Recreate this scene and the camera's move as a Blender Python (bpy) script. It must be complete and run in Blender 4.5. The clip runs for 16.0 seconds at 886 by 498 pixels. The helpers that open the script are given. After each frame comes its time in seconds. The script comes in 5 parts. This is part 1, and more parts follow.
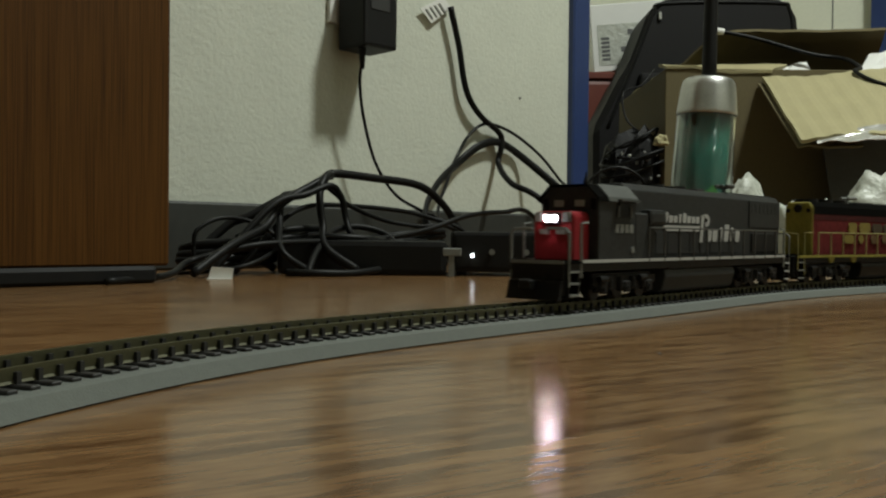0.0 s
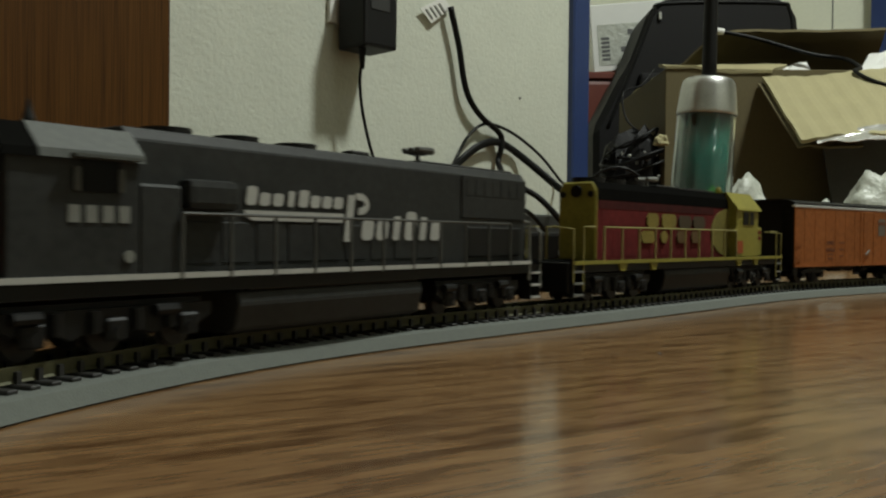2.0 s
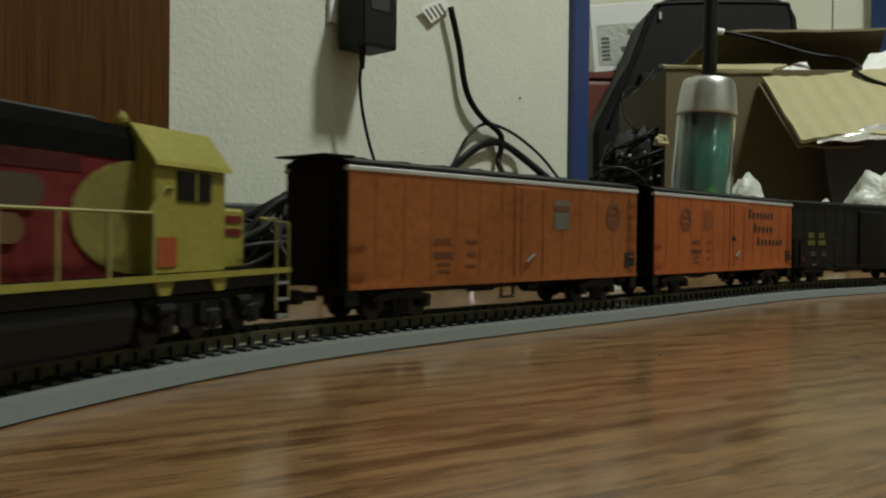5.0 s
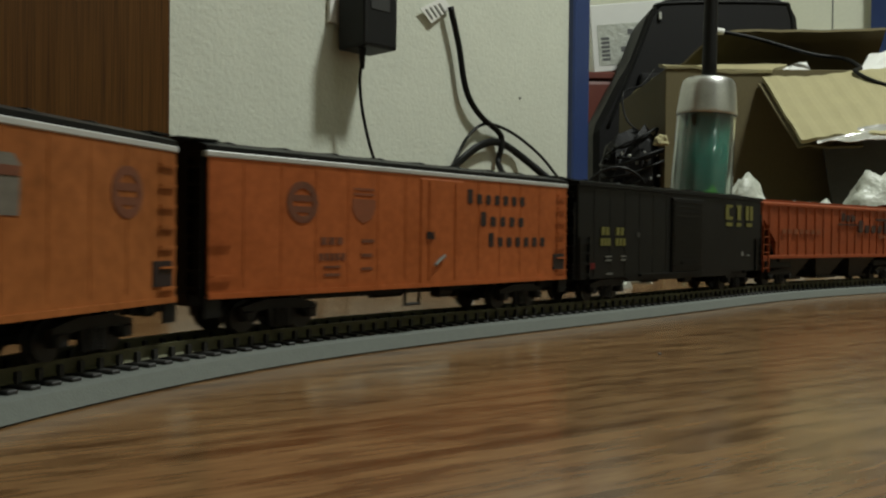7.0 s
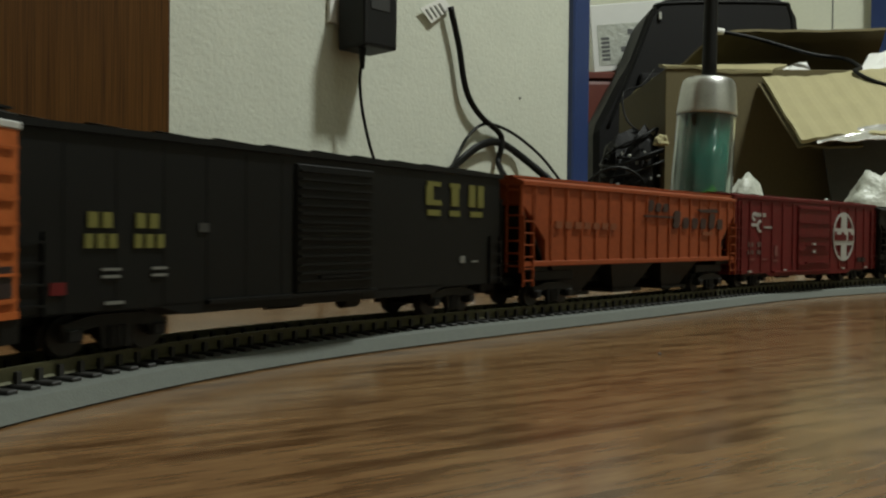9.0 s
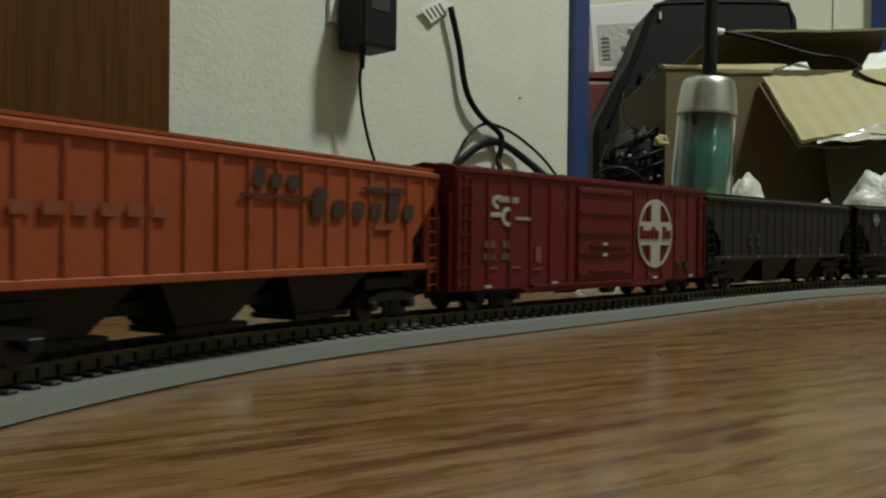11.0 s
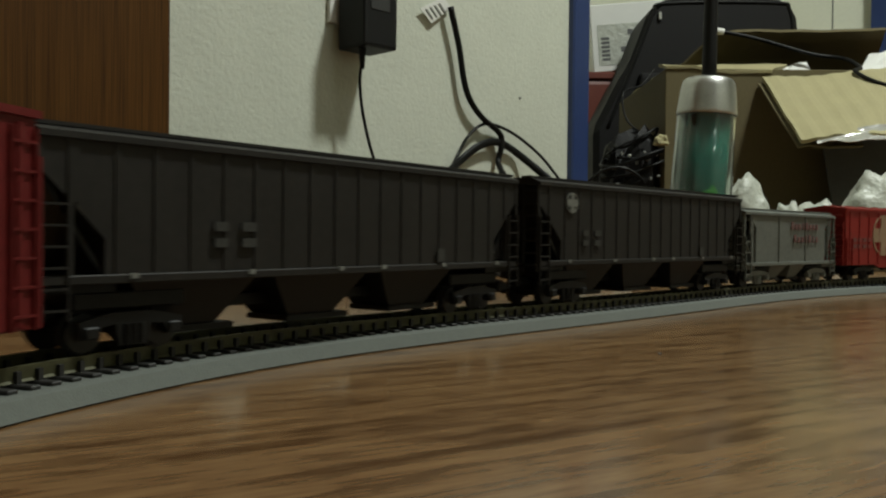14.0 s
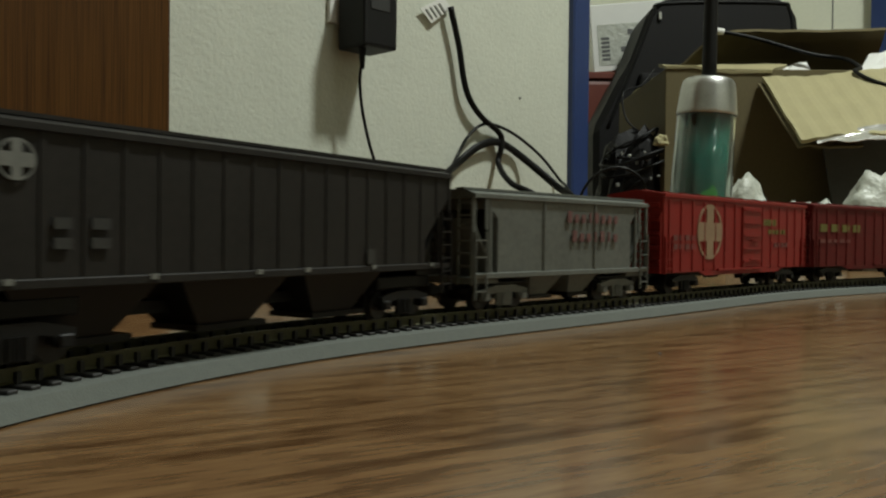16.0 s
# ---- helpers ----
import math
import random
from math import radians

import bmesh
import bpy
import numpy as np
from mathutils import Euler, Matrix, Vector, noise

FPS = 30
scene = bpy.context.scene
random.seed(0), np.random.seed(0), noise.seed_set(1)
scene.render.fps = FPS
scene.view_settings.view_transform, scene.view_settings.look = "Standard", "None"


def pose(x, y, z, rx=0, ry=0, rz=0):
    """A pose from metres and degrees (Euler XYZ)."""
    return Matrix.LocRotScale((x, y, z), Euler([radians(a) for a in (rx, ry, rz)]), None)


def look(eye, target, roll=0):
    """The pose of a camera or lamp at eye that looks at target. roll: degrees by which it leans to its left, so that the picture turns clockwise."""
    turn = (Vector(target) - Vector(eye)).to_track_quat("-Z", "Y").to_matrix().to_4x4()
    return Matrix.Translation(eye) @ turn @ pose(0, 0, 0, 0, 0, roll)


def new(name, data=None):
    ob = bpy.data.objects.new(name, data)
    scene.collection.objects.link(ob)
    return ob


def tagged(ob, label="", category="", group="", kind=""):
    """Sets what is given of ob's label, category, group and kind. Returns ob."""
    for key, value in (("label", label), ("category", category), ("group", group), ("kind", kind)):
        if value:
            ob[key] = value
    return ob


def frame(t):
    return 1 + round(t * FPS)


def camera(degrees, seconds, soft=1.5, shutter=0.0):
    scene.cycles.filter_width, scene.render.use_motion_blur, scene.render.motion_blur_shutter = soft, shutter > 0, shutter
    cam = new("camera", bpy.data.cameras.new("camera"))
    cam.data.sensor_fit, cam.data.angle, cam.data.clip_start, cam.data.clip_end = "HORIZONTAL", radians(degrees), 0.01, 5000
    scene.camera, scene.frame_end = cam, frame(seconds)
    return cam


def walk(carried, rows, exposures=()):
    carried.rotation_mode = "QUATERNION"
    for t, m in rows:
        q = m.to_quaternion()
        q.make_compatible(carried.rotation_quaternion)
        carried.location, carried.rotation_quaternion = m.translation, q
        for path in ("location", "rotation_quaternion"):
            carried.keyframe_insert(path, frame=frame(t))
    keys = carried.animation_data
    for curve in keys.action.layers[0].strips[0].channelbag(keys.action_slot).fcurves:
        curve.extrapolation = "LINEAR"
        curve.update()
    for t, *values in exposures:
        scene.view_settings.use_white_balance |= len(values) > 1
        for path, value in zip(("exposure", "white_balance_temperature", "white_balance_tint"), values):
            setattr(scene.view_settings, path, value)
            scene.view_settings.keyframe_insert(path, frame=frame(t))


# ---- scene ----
cam = camera(53.2, 16.0, soft=2.2, shutter=0.5)
EYE_Z = 0.0413
RAIL = 0.0101
_p, _r = radians(-0.863), 0.606
CAM_POSE = look((0, 0, EYE_Z), (0, math.cos(_p), EYE_Z + math.sin(_p)), _r)
walk(cam, [(0.0, CAM_POSE), (16.0, CAM_POSE)], exposures=[(0.0, 0.0), (16.0, 0.0)])

# ---- light ----
world = bpy.data.worlds.new("room_night")
scene.world = world
world.use_nodes = True
world.node_tree.nodes["Background"].inputs[0].default_value = (0.9, 1.0, 0.8, 1)
world.node_tree.nodes["Background"].inputs[1].default_value = 0.02

LAMP_AT, LAMP_TWO = (1.12, 0.68, 2.36), (1.62, -0.62, 2.36)
lamp = bpy.data.lights.new("ceiling_lamp", "AREA")
lamp.shape, lamp.size, lamp.energy, lamp.color = "DISK", 0.28, 58, (0.94, 1.0, 0.93)
new("ceiling_lamp_light", lamp).matrix_world = look(LAMP_AT, (LAMP_AT[0], LAMP_AT[1] + 0.001, 0))
lamp_two = bpy.data.lights.new("second_ceiling_lamp", "AREA")
lamp_two.shape, lamp_two.size, lamp_two.energy, lamp_two.color = "DISK", 0.28, 5, (0.94, 1.0, 0.93)
new("second_ceiling_lamp_light", lamp_two).matrix_world = look(LAMP_TWO, (LAMP_TWO[0], LAMP_TWO[1] + 0.001, 0))


# ---- materials ----
def mat(name, color, rough=0.6, metal=0.0, vary=0.12, scale=60.0, bump=0.0, bump_scale=400.0, coat=0.0, spec=0.5, dirt=0.0):
    """A painted, moulded or worn surface: colour that varies at two scales, with fine relief."""
    m = bpy.data.materials.new(name)
    m.use_nodes = True
    nt = m.node_tree
    b = nt.nodes["Principled BSDF"]
    b.inputs["Roughness"].default_value, b.inputs["Metallic"].default_value = rough, metal
    b.inputs["Coat Weight"].default_value, b.inputs["Specular IOR Level"].default_value = coat, spec
    co = nt.nodes.new("ShaderNodeTexCoord")
    big, small = nt.nodes.new("ShaderNodeTexNoise"), nt.nodes.new("ShaderNodeTexNoise")
    big.inputs["Scale"].default_value, small.inputs["Scale"].default_value = scale, scale * 9
    big.inputs["Detail"].default_value, small.inputs["Detail"].default_value = 4, 3
    add = nt.nodes.new("ShaderNodeMath")
    add.operation = "ADD"
    for n in (big, small):
        nt.links.new(co.outputs["Object"], n.inputs["Vector"])
    nt.links.new(big.outputs["Fac"], add.inputs[0])
    nt.links.new(small.outputs["Fac"], add.inputs[1])
    ramp = nt.nodes.new("ShaderNodeMapRange")
    ramp.inputs["From Min"].default_value, ramp.inputs["From Max"].default_value = 0.6, 1.4
    nt.links.new(add.outputs[0], ramp.inputs["Value"])
    mix = nt.nodes.new("ShaderNodeMix")
    mix.data_type = "RGBA"
    mix.inputs["A"].default_value = (*[c * (1 - vary) for c in color], 1)
    mix.inputs["B"].default_value = (*[min(1, c * (1 + vary) + dirt * 0.1) for c in color], 1)
    nt.links.new(ramp.outputs[0], mix.inputs["Factor"])
    nt.links.new(mix.outputs["Result"], b.inputs["Base Color"])
    rr = nt.nodes.new("ShaderNodeMapRange")
    rr.inputs["To Min"].default_value, rr.inputs["To Max"].default_value = max(0.02, rough - 0.08), min(1, rough + 0.08)
    nt.links.new(big.outputs["Fac"], rr.inputs["Value"])
    nt.links.new(rr.outputs[0], b.inputs["Roughness"])
    if bump:
        n = nt.nodes.new("ShaderNodeTexNoise")
        n.inputs["Scale"].default_value, n.inputs["Detail"].default_value = bump_scale, 3
        nt.links.new(co.outputs["Object"], n.inputs["Vector"])
        bm_ = nt.nodes.new("ShaderNodeBump")
        bm_.inputs["Strength"].default_value, bm_.inputs["Distance"].default_value = 0.6, bump
        nt.links.new(n.outputs["Fac"], bm_.inputs["Height"])
        nt.links.new(bm_.outputs["Normal"], b.inputs["Normal"])
    return m


def glow(name, color, strength):
    m = bpy.data.materials.new(name)
    m.use_nodes = True
    b = m.node_tree.nodes["Principled BSDF"]
    b.inputs["Base Color"].default_value = (*color, 1)
    b.inputs["Emission Color"].default_value = (*color, 1)
    b.inputs["Emission Strength"].default_value = strength
    return m


def wood(name, dark, mid, light, rough, streak, across, along, axis, bump=0.0003, coat=0.0, turn=0.0, mottle=0.0):
    """Printed wood grain, drawn out along one axis (0 x, 1 y, 2 z) of the object."""
    m = bpy.data.materials.new(name)
    m.use_nodes = True
    nt = m.node_tree
    b = nt.nodes["Principled BSDF"]
    co, mp = nt.nodes.new("ShaderNodeTexCoord"), nt.nodes.new("ShaderNodeMapping")
    sc = [across] * 3
    sc[axis] = along
    mp.inputs["Scale"].default_value = sc
    spin = nt.nodes.new("ShaderNodeMapping")
    spin.inputs["Rotation"].default_value = (0, 0, radians(-turn))
    nt.links.new(co.outputs["Object"], spin.inputs["Vector"])
    nt.links.new(spin.outputs[0], mp.inputs["Vector"])
    n1, n2, n3 = (nt.nodes.new("ShaderNodeTexNoise") for _ in range(3))
    for n, s, dist in ((n1, 1.0, 1.2), (n2, 5.0, 0.4), (n3, 0.22, 1.0)):
        n.inputs["Scale"].default_value, n.inputs["Detail"].default_value, n.inputs["Distortion"].default_value = s, 5, dist
        nt.links.new(mp.outputs[0], n.inputs["Vector"])
    mixv = nt.nodes.new("ShaderNodeMix")
    mixv.inputs["Factor"].default_value = streak
    nt.links.new(n1.outputs["Fac"], mixv.inputs["A"])
    nt.links.new(n2.outputs["Fac"], mixv.inputs["B"])
    mix3 = nt.nodes.new("ShaderNodeMix")
    mix3.inputs["Factor"].default_value = 0.18
    nt.links.new(mixv.outputs["Result"], mix3.inputs["A"])
    nt.links.new(n3.outputs["Fac"], mix3.inputs["B"])
    ramp = nt.nodes.new("ShaderNodeValToRGB")
    e = ramp.color_ramp.elements
    e[0].position, e[0].color = (0.41 if mottle else 0.38), (*dark, 1)
    e[1].position, e[1].color = (0.595 if mottle else 0.62), (*light, 1)
    k = e.new(0.5)
    k.color = (*mid, 1)
    last = mix3
    if mottle:
        spot = nt.nodes.new("ShaderNodeTexNoise")
        spot.inputs["Scale"].default_value, spot.inputs["Detail"].default_value, spot.inputs["Distortion"].default_value = 45, 6, 1.5
        nt.links.new(spin.outputs[0], spot.inputs["Vector"])
        last = nt.nodes.new("ShaderNodeMix")
        last.inputs["Factor"].default_value = mottle
        nt.links.new(mix3.outputs["Result"], last.inputs["A"])
        nt.links.new(spot.outputs["Fac"], last.inputs["B"])
        # soft year-ring bands along the grain
        band = nt.nodes.new("ShaderNodeTexWave")
        band.wave_type, band.bands_direction = "BANDS", "Y"
        band.inputs["Scale"].default_value, band.inputs["Distortion"].default_value = 0.28, 5.0
        band.inputs["Detail"].default_value, band.inputs["Detail Scale"].default_value = 3.0, 0.9
        nt.links.new(mp.outputs[0], band.inputs["Vector"])
        ringed = nt.nodes.new("ShaderNodeMix")
        ringed.inputs["Factor"].default_value = 0.055
        nt.links.new(last.outputs["Result"], ringed.inputs["A"])
        nt.links.new(band.outputs["Fac"], ringed.inputs["B"])
        last = ringed
    nt.links.new(last.outputs["Result"], ramp.inputs["Fac"])
    nt.links.new(ramp.outputs["Color"], b.inputs["Base Color"])
    rr = nt.nodes.new("ShaderNodeMapRange")
    rr.inputs["To Min"].default_value, rr.inputs["To Max"].default_value = rough * 0.8, rough * 1.35
    nt.links.new(n1.outputs["Fac"], rr.inputs["Value"])
    nt.links.new(rr.outputs[0], b.inputs["Roughness"])
    b.inputs["Coat Weight"].default_value = coat
    b.inputs["Coat Roughness"].default_value = 0.08
    bp = nt.nodes.new("ShaderNodeBump")
    bp.inputs["Strength"].default_value, bp.inputs["Distance"].default_value = 0.4, bump
    nt.links.new(mixv.outputs["Result"], bp.inputs["Height"])
    nt.links.new(bp.outputs["Normal"], b.inputs["Normal"])
    return m


FLOOR = wood("glossy_floor_wood", (0.094, 0.0465, 0.0190), (0.186, 0.102, 0.0450), (0.245, 0.141, 0.0625), 0.17, 0.42, 105, 15.0, 0, 0.00005, 0.0, -12, 0.16)
FLOOR.node_tree.nodes["Principled BSDF"].inputs["Specular IOR Level"].default_value = 0.34
PANEL = wood("brown_panel_wood", (0.046, 0.0180, 0.0033), (0.082, 0.0337, 0.0060), (0.106, 0.0460, 0.0090), 0.45, 0.72, 190, 2, 2, 0.0002)
PANEL.node_tree.nodes["Principled BSDF"].inputs["Specular IOR Level"].default_value = 0.15
WALL = mat("textured_wall_paint", (0.57, 0.59, 0.50), 0.75, vary=0.05, scale=14, bump=0.0015, bump_scale=200)
CLOSET = mat("white_closet_paint", (0.80, 0.82, 0.68), 0.7, vary=0.04, scale=10, bump=0.0006, bump_scale=200)
CEILING = mat("ceiling_paint", (0.75, 0.75, 0.70), 0.85, vary=0.03, scale=8)
BASE = mat("dark_cove_base", (0.032, 0.034, 0.030), 0.5, vary=0.2, scale=9)
BLUE = mat("blue_enamel", (0.021, 0.042, 0.135), 0.4, vary=0.12, scale=20)
CORD = mat("black_cord", (0.008, 0.008, 0.0075), 0.45, vary=0.15, scale=60, spec=0.16)
BLACK = mat("black_plastic", (0.010, 0.010, 0.0095), 0.55, vary=0.15, scale=40, spec=0.18)
BED = mat("grey_foam_roadbed", (0.1162, 0.126, 0.1115), 0.85, vary=0.08, scale=40, bump=0.0003, bump_scale=1500)
TIE = mat("black_plastic_tie", (0.016, 0.015, 0.013), 0.6, vary=0.2, scale=200)
BRASS = mat("brass_rail", (0.066, 0.063, 0.029), 0.55, 0.3, vary=0.2, scale=90)
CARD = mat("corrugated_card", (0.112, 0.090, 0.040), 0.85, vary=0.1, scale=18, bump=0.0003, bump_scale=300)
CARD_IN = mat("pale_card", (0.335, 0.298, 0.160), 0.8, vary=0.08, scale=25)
WHITE = mat("white_card", (0.72, 0.72, 0.68), 0.6, vary=0.05, scale=20)
PAPER = mat("white_film", (0.455, 0.470, 0.410), 0.4, vary=0.12, scale=50, bump=0.006, bump_scale=70)
BAG = mat("black_nylon", (0.00507, 0.00468, 0.00468), 0.6, vary=0.25, scale=25, bump=0.0004, bump_scale=900, spec=0.25)
STEEL = mat("brushed_steel", (0.52, 0.52, 0.50), 0.36, 1.0, vary=0.14, scale=60)
INK = mat("grey_print", (0.10, 0.10, 0.10), 0.7, vary=0.2, scale=90)

# rolling stock paints
P_DARK = mat("weathered_dark_grey", (0.0205, 0.02169, 0.0205), 0.55, vary=0.32, scale=45, dirt=0.05, spec=0.25)
P_SCAR = mat("scarlet_paint", (0.255, 0.0187, 0.0238), 0.45, vary=0.15, scale=60, spec=0.22)
P_WHITE = mat("white_decal", (0.3869, 0.3869, 0.3619), 0.6, vary=0.12, scale=180)
P_YELL = mat("yellow_paint", (0.2343, 0.2092, 0.04031), 0.5, vary=0.24, scale=60, spec=0.22)
P_RED = mat("faded_red_paint", (0.105, 0.0105, 0.010), 0.8, vary=0.35, scale=28, spec=0.15, dirt=0.05)
P_ORNG = mat("orange_paint", (0.360, 0.090, 0.0190), 0.5, vary=0.23, scale=40, dirt=0.1, spec=0.22)
P_ORND = mat("dusty_orange_paint", (0.270, 0.083, 0.0170), 0.55, vary=0.30, scale=30, dirt=0.1, spec=0.22)
# the light on the cab roof's slopes, put into the paint
P_ROOF = mat("lit_cab_roof_grey", (0.085, 0.090, 0.083), 0.55, vary=0.2, scale=60, spec=0.25)
P_POST = mat("dull_grey_railing", (0.055, 0.056, 0.050), 0.5, vary=0.25, scale=200)
P_ORN2 = mat("deep_orange_paint", (0.275, 0.062, 0.020), 0.5, vary=0.24, scale=40, spec=0.22)
P_SILV = mat("silver_roof_edge", (0.494, 0.494, 0.475), 0.45, 0.3, vary=0.1, scale=80)
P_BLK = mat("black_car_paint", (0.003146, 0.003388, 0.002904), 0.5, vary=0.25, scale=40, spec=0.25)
P_BOXR = mat("boxcar_red", (0.116, 0.0112, 0.0108), 0.5, vary=0.26, scale=40, spec=0.22)
P_BRGT = mat("bright_red_paint", (0.250, 0.0210, 0.0170), 0.45, vary=0.12, scale=40, spec=0.22)
P_BRWN = mat("hopper_dark_brown", (0.01736, 0.0155, 0.01302), 0.6, vary=0.30, scale=40, spec=0.25)
P_GREY = mat("hopper_light_grey", (0.138, 0.146, 0.130), 0.6, vary=0.22, scale=50, spec=0.22)
P_TRUK = mat("truck_black", (0.0078, 0.0078, 0.0072), 0.5, vary=0.25, scale=150, spec=0.25)
P_WHEEL = mat("wheel_metal", (0.020, 0.019, 0.017), 0.5, 0.3, vary=0.2, scale=200)
P_INK = mat("dark_decal", (0.0135, 0.00594, 0.00432), 0.6, vary=0.2, scale=200)
P_PALE = mat("pale_decal", (0.168, 0.1736, 0.1568), 0.6, vary=0.2, scale=200)
P_YDEC = mat("yellow_decal", (0.1488, 0.1429, 0.02976), 0.55, vary=0.15, scale=200)
P_GLAS = mat("cab_glass", (0.004, 0.004, 0.004), 0.35, vary=0.1, scale=40, spec=0.15)
# opaque pale colour for the light seen through the cab windows
P_PANE = mat("see_through_pane_tint", (0.26, 0.27, 0.235), 0.5, vary=0.1, scale=90)
P_DECK = mat("matt_black_deck", (0.0072, 0.0072, 0.0066), 0.95, vary=0.2, scale=90, spec=0.0)
HEAD = glow("headlight_glow", (1.0, 0.80, 0.86), 65)
LED = glow("led_glow", (0.9, 1.0, 1.0), 9)


# ---- mesh tools ----
def box(bm, x0, x1, y0, y1, z0, z1, bevel=0.0, seg=1):
    vs = bmesh.ops.create_cube(bm, size=1)["verts"]
    for v in vs:
        v.co = Vector((x0 if v.co.x < 0 else x1, y0 if v.co.y < 0 else y1, z0 if v.co.z < 0 else z1))
    if bevel:
        es = list({e for v in vs for e in v.link_edges})
        bmesh.ops.bevel(bm, geom=es, offset=bevel, segments=seg, affect="EDGES", profile=0.6)
    return bm


def cyl(bm, p, q, r, r2=None, n=10):
    p, q = Vector(p), Vector(q)
    m = Matrix.Translation((p + q) / 2) @ (q - p).to_track_quat("Z", "Y").to_matrix().to_4x4()
    bmesh.ops.create_cone(bm, cap_ends=True, segments=n, radius1=r, radius2=r if r2 is None else r2, depth=(q - p).length, matrix=m)
    return bm


def prism(bm, outline, x0, x1, axis="x", bevel=0.0):
    """An outline of (u, v) drawn out between x0 and x1: along x (u = y, v = z) or along y (u = x, v = z)."""
    put = (lambda u, v, w: (w, u, v)) if axis == "x" else (lambda u, v, w: (u, w, v)) if axis == "y" else (lambda u, v, w: (u, v, w))
    a = [bm.verts.new(put(u, v, x0)) for u, v in outline]
    b = [bm.verts.new(put(u, v, x1)) for u, v in outline]
    n = len(outline)
    fs = [bm.faces.new(a), bm.faces.new(b[::-1])]
    fs += [bm.faces.new((a[i], b[i], b[(i + 1) % n], a[(i + 1) % n])) for i in range(n)]
    bmesh.ops.recalc_face_normals(bm, faces=fs)
    if bevel:
        bmesh.ops.bevel(bm, geom=list({e for f in fs for e in f.edges}), offset=bevel, segments=1, affect="EDGES")
    return bm


def lathe(bm, profile, n=32):
    rings = [[bm.verts.new((r * math.cos(2 * math.pi * i / n), r * math.sin(2 * math.pi * i / n), z)) for i in range(n)] for r, z in profile]
    for a, b in zip(rings, rings[1:]):
        for i in range(n):
            bm.faces.new((a[i], a[(i + 1) % n], b[(i + 1) % n], b[i]))
    bm.faces.new(rings[0][::-1])
    bm.faces.new(rings[-1])
    return bm


def glide(points, per=8):
    """Points of a smooth line through the given ones."""
    P = [Vector(p) for p in points]
    P = [2 * P[0] - P[1], *P, 2 * P[-1] - P[-2]]
    out = []
    for a, b, c, d in zip(P, P[1:], P[2:], P[3:]):
        for i in range(per):
            t = i / per
            out.append(0.5 * (2 * b + (c - a) * t + (2 * a - 5 * b + 4 * c - d) * t * t + (3 * b - a - 3 * c + d) * t ** 3))
    return [*out, P[-2]]


def tube(bm, points, r, n=8, flat=1.0, smooth=True, closed=False):
    """A cord of radius r along the points; flat under 1 squeezes it into a ribbon."""
    line = glide(points) if smooth else [Vector(p) for p in points]
    rings, up = [], Vector((0, 0, 1))
    for i, p in enumerate(line):
        d = (line[min(i + 1, len(line) - 1)] - line[max(i - 1, 0)]).normalized()
        side = d.cross(up)
        side = side.normalized() if side.length > 0.05 else d.cross(Vector((0.7, -0.7, 0.1))).normalized()
        if rings and side.dot(last) < 0:
            side = -side
        last, nrm = side, side.cross(d)
        rings.append([bm.verts.new(p + side * r * flat * math.cos(2 * math.pi * k / n) + nrm * r * math.sin(2 * math.pi * k / n)) for k in range(n)])
    for a, b in zip(rings, rings[1:]):
        for k in range(n):
            bm.faces.new((a[k], a[(k + 1) % n], b[(k + 1) % n], b[k]))
    bm.faces.new(rings[0][::-1])
    bm.faces.new(rings[-1])
    bmesh.ops.recalc_face_normals(bm, faces=bm.faces)
    return bm


def mesh_of(name, bm, material, smooth=False):
    me = bpy.data.meshes.new(name)
    bm.to_mesh(me)
    bm.free()
    me.materials.append(material)
    if smooth:
        me.polygons.foreach_set("use_smooth", [True] * len(me.polygons))
    return me


def part(name, bm, material, parent, label="", smooth=False):
    ob = new(name, mesh_of(name, bm, material, smooth))
    ob.parent = parent
    if label:
        ob["label"] = label
    return ob


def thing(name, label, category, m=None, group="", bm=None, material=None, smooth=False, kind=""):
    ob = new(name, mesh_of(name, bm, material, smooth) if bm else None)
    ob.matrix_basis = m or Matrix()
    return tagged(ob, label, category, group, kind)


def B():
    return bmesh.new()


# the room lies turned by 45 degrees: a runs along the wall, b towards it
ROOM = pose(0, 0, 0, 0, 0, 45)


def room(a, b, z=0.0, turn=0.0):
    return ROOM @ pose(a, b, z, 0, 0, turn)


# ---- the room ----
WB = 0.907            # the wall's plane
A0, A1, B0 = -1.9, 3.9, -2.3
OP0, OP1, DEEP, TOP = 1.245, 2.89, 1.75, 2.05
HIGH = 2.4


def structure(name, bm, material, label, category):
    return thing(name, label, category, ROOM, bm=bm, material=material, kind="structure")


structure("floor", box(B(), A0 - 0.1, A1 + 0.1, B0 - 0.1, DEEP + 0.1, -0.05, 0.0), FLOOR, "glossy brown wood-grain floor with light reflections", "floor")
structure("ceiling", box(B(), A0 - 0.1, A1 + 0.1, B0 - 0.1, DEEP + 0.1, HIGH, HIGH + 0.05), CEILING, "plain white ceiling", "ceiling")
bm = box(B(), A0, OP0 - 0.045, WB, WB + 0.1, 0, HIGH)
structure("wall_north", bm, WALL, "pale grey-green wall with rough orange-peel texture", "wall")
structure("wall_north_end", box(B(), OP1 + 0.045, A1, WB, WB + 0.1, 0, HIGH), WALL, "pale textured wall beside the closet", "wall")
structure("wall_over_closet", box(B(), OP0 - 0.045, OP1 + 0.045, WB, WB + 0.1, TOP + 0.045, HIGH), WALL, "pale textured wall above the closet", "wall")
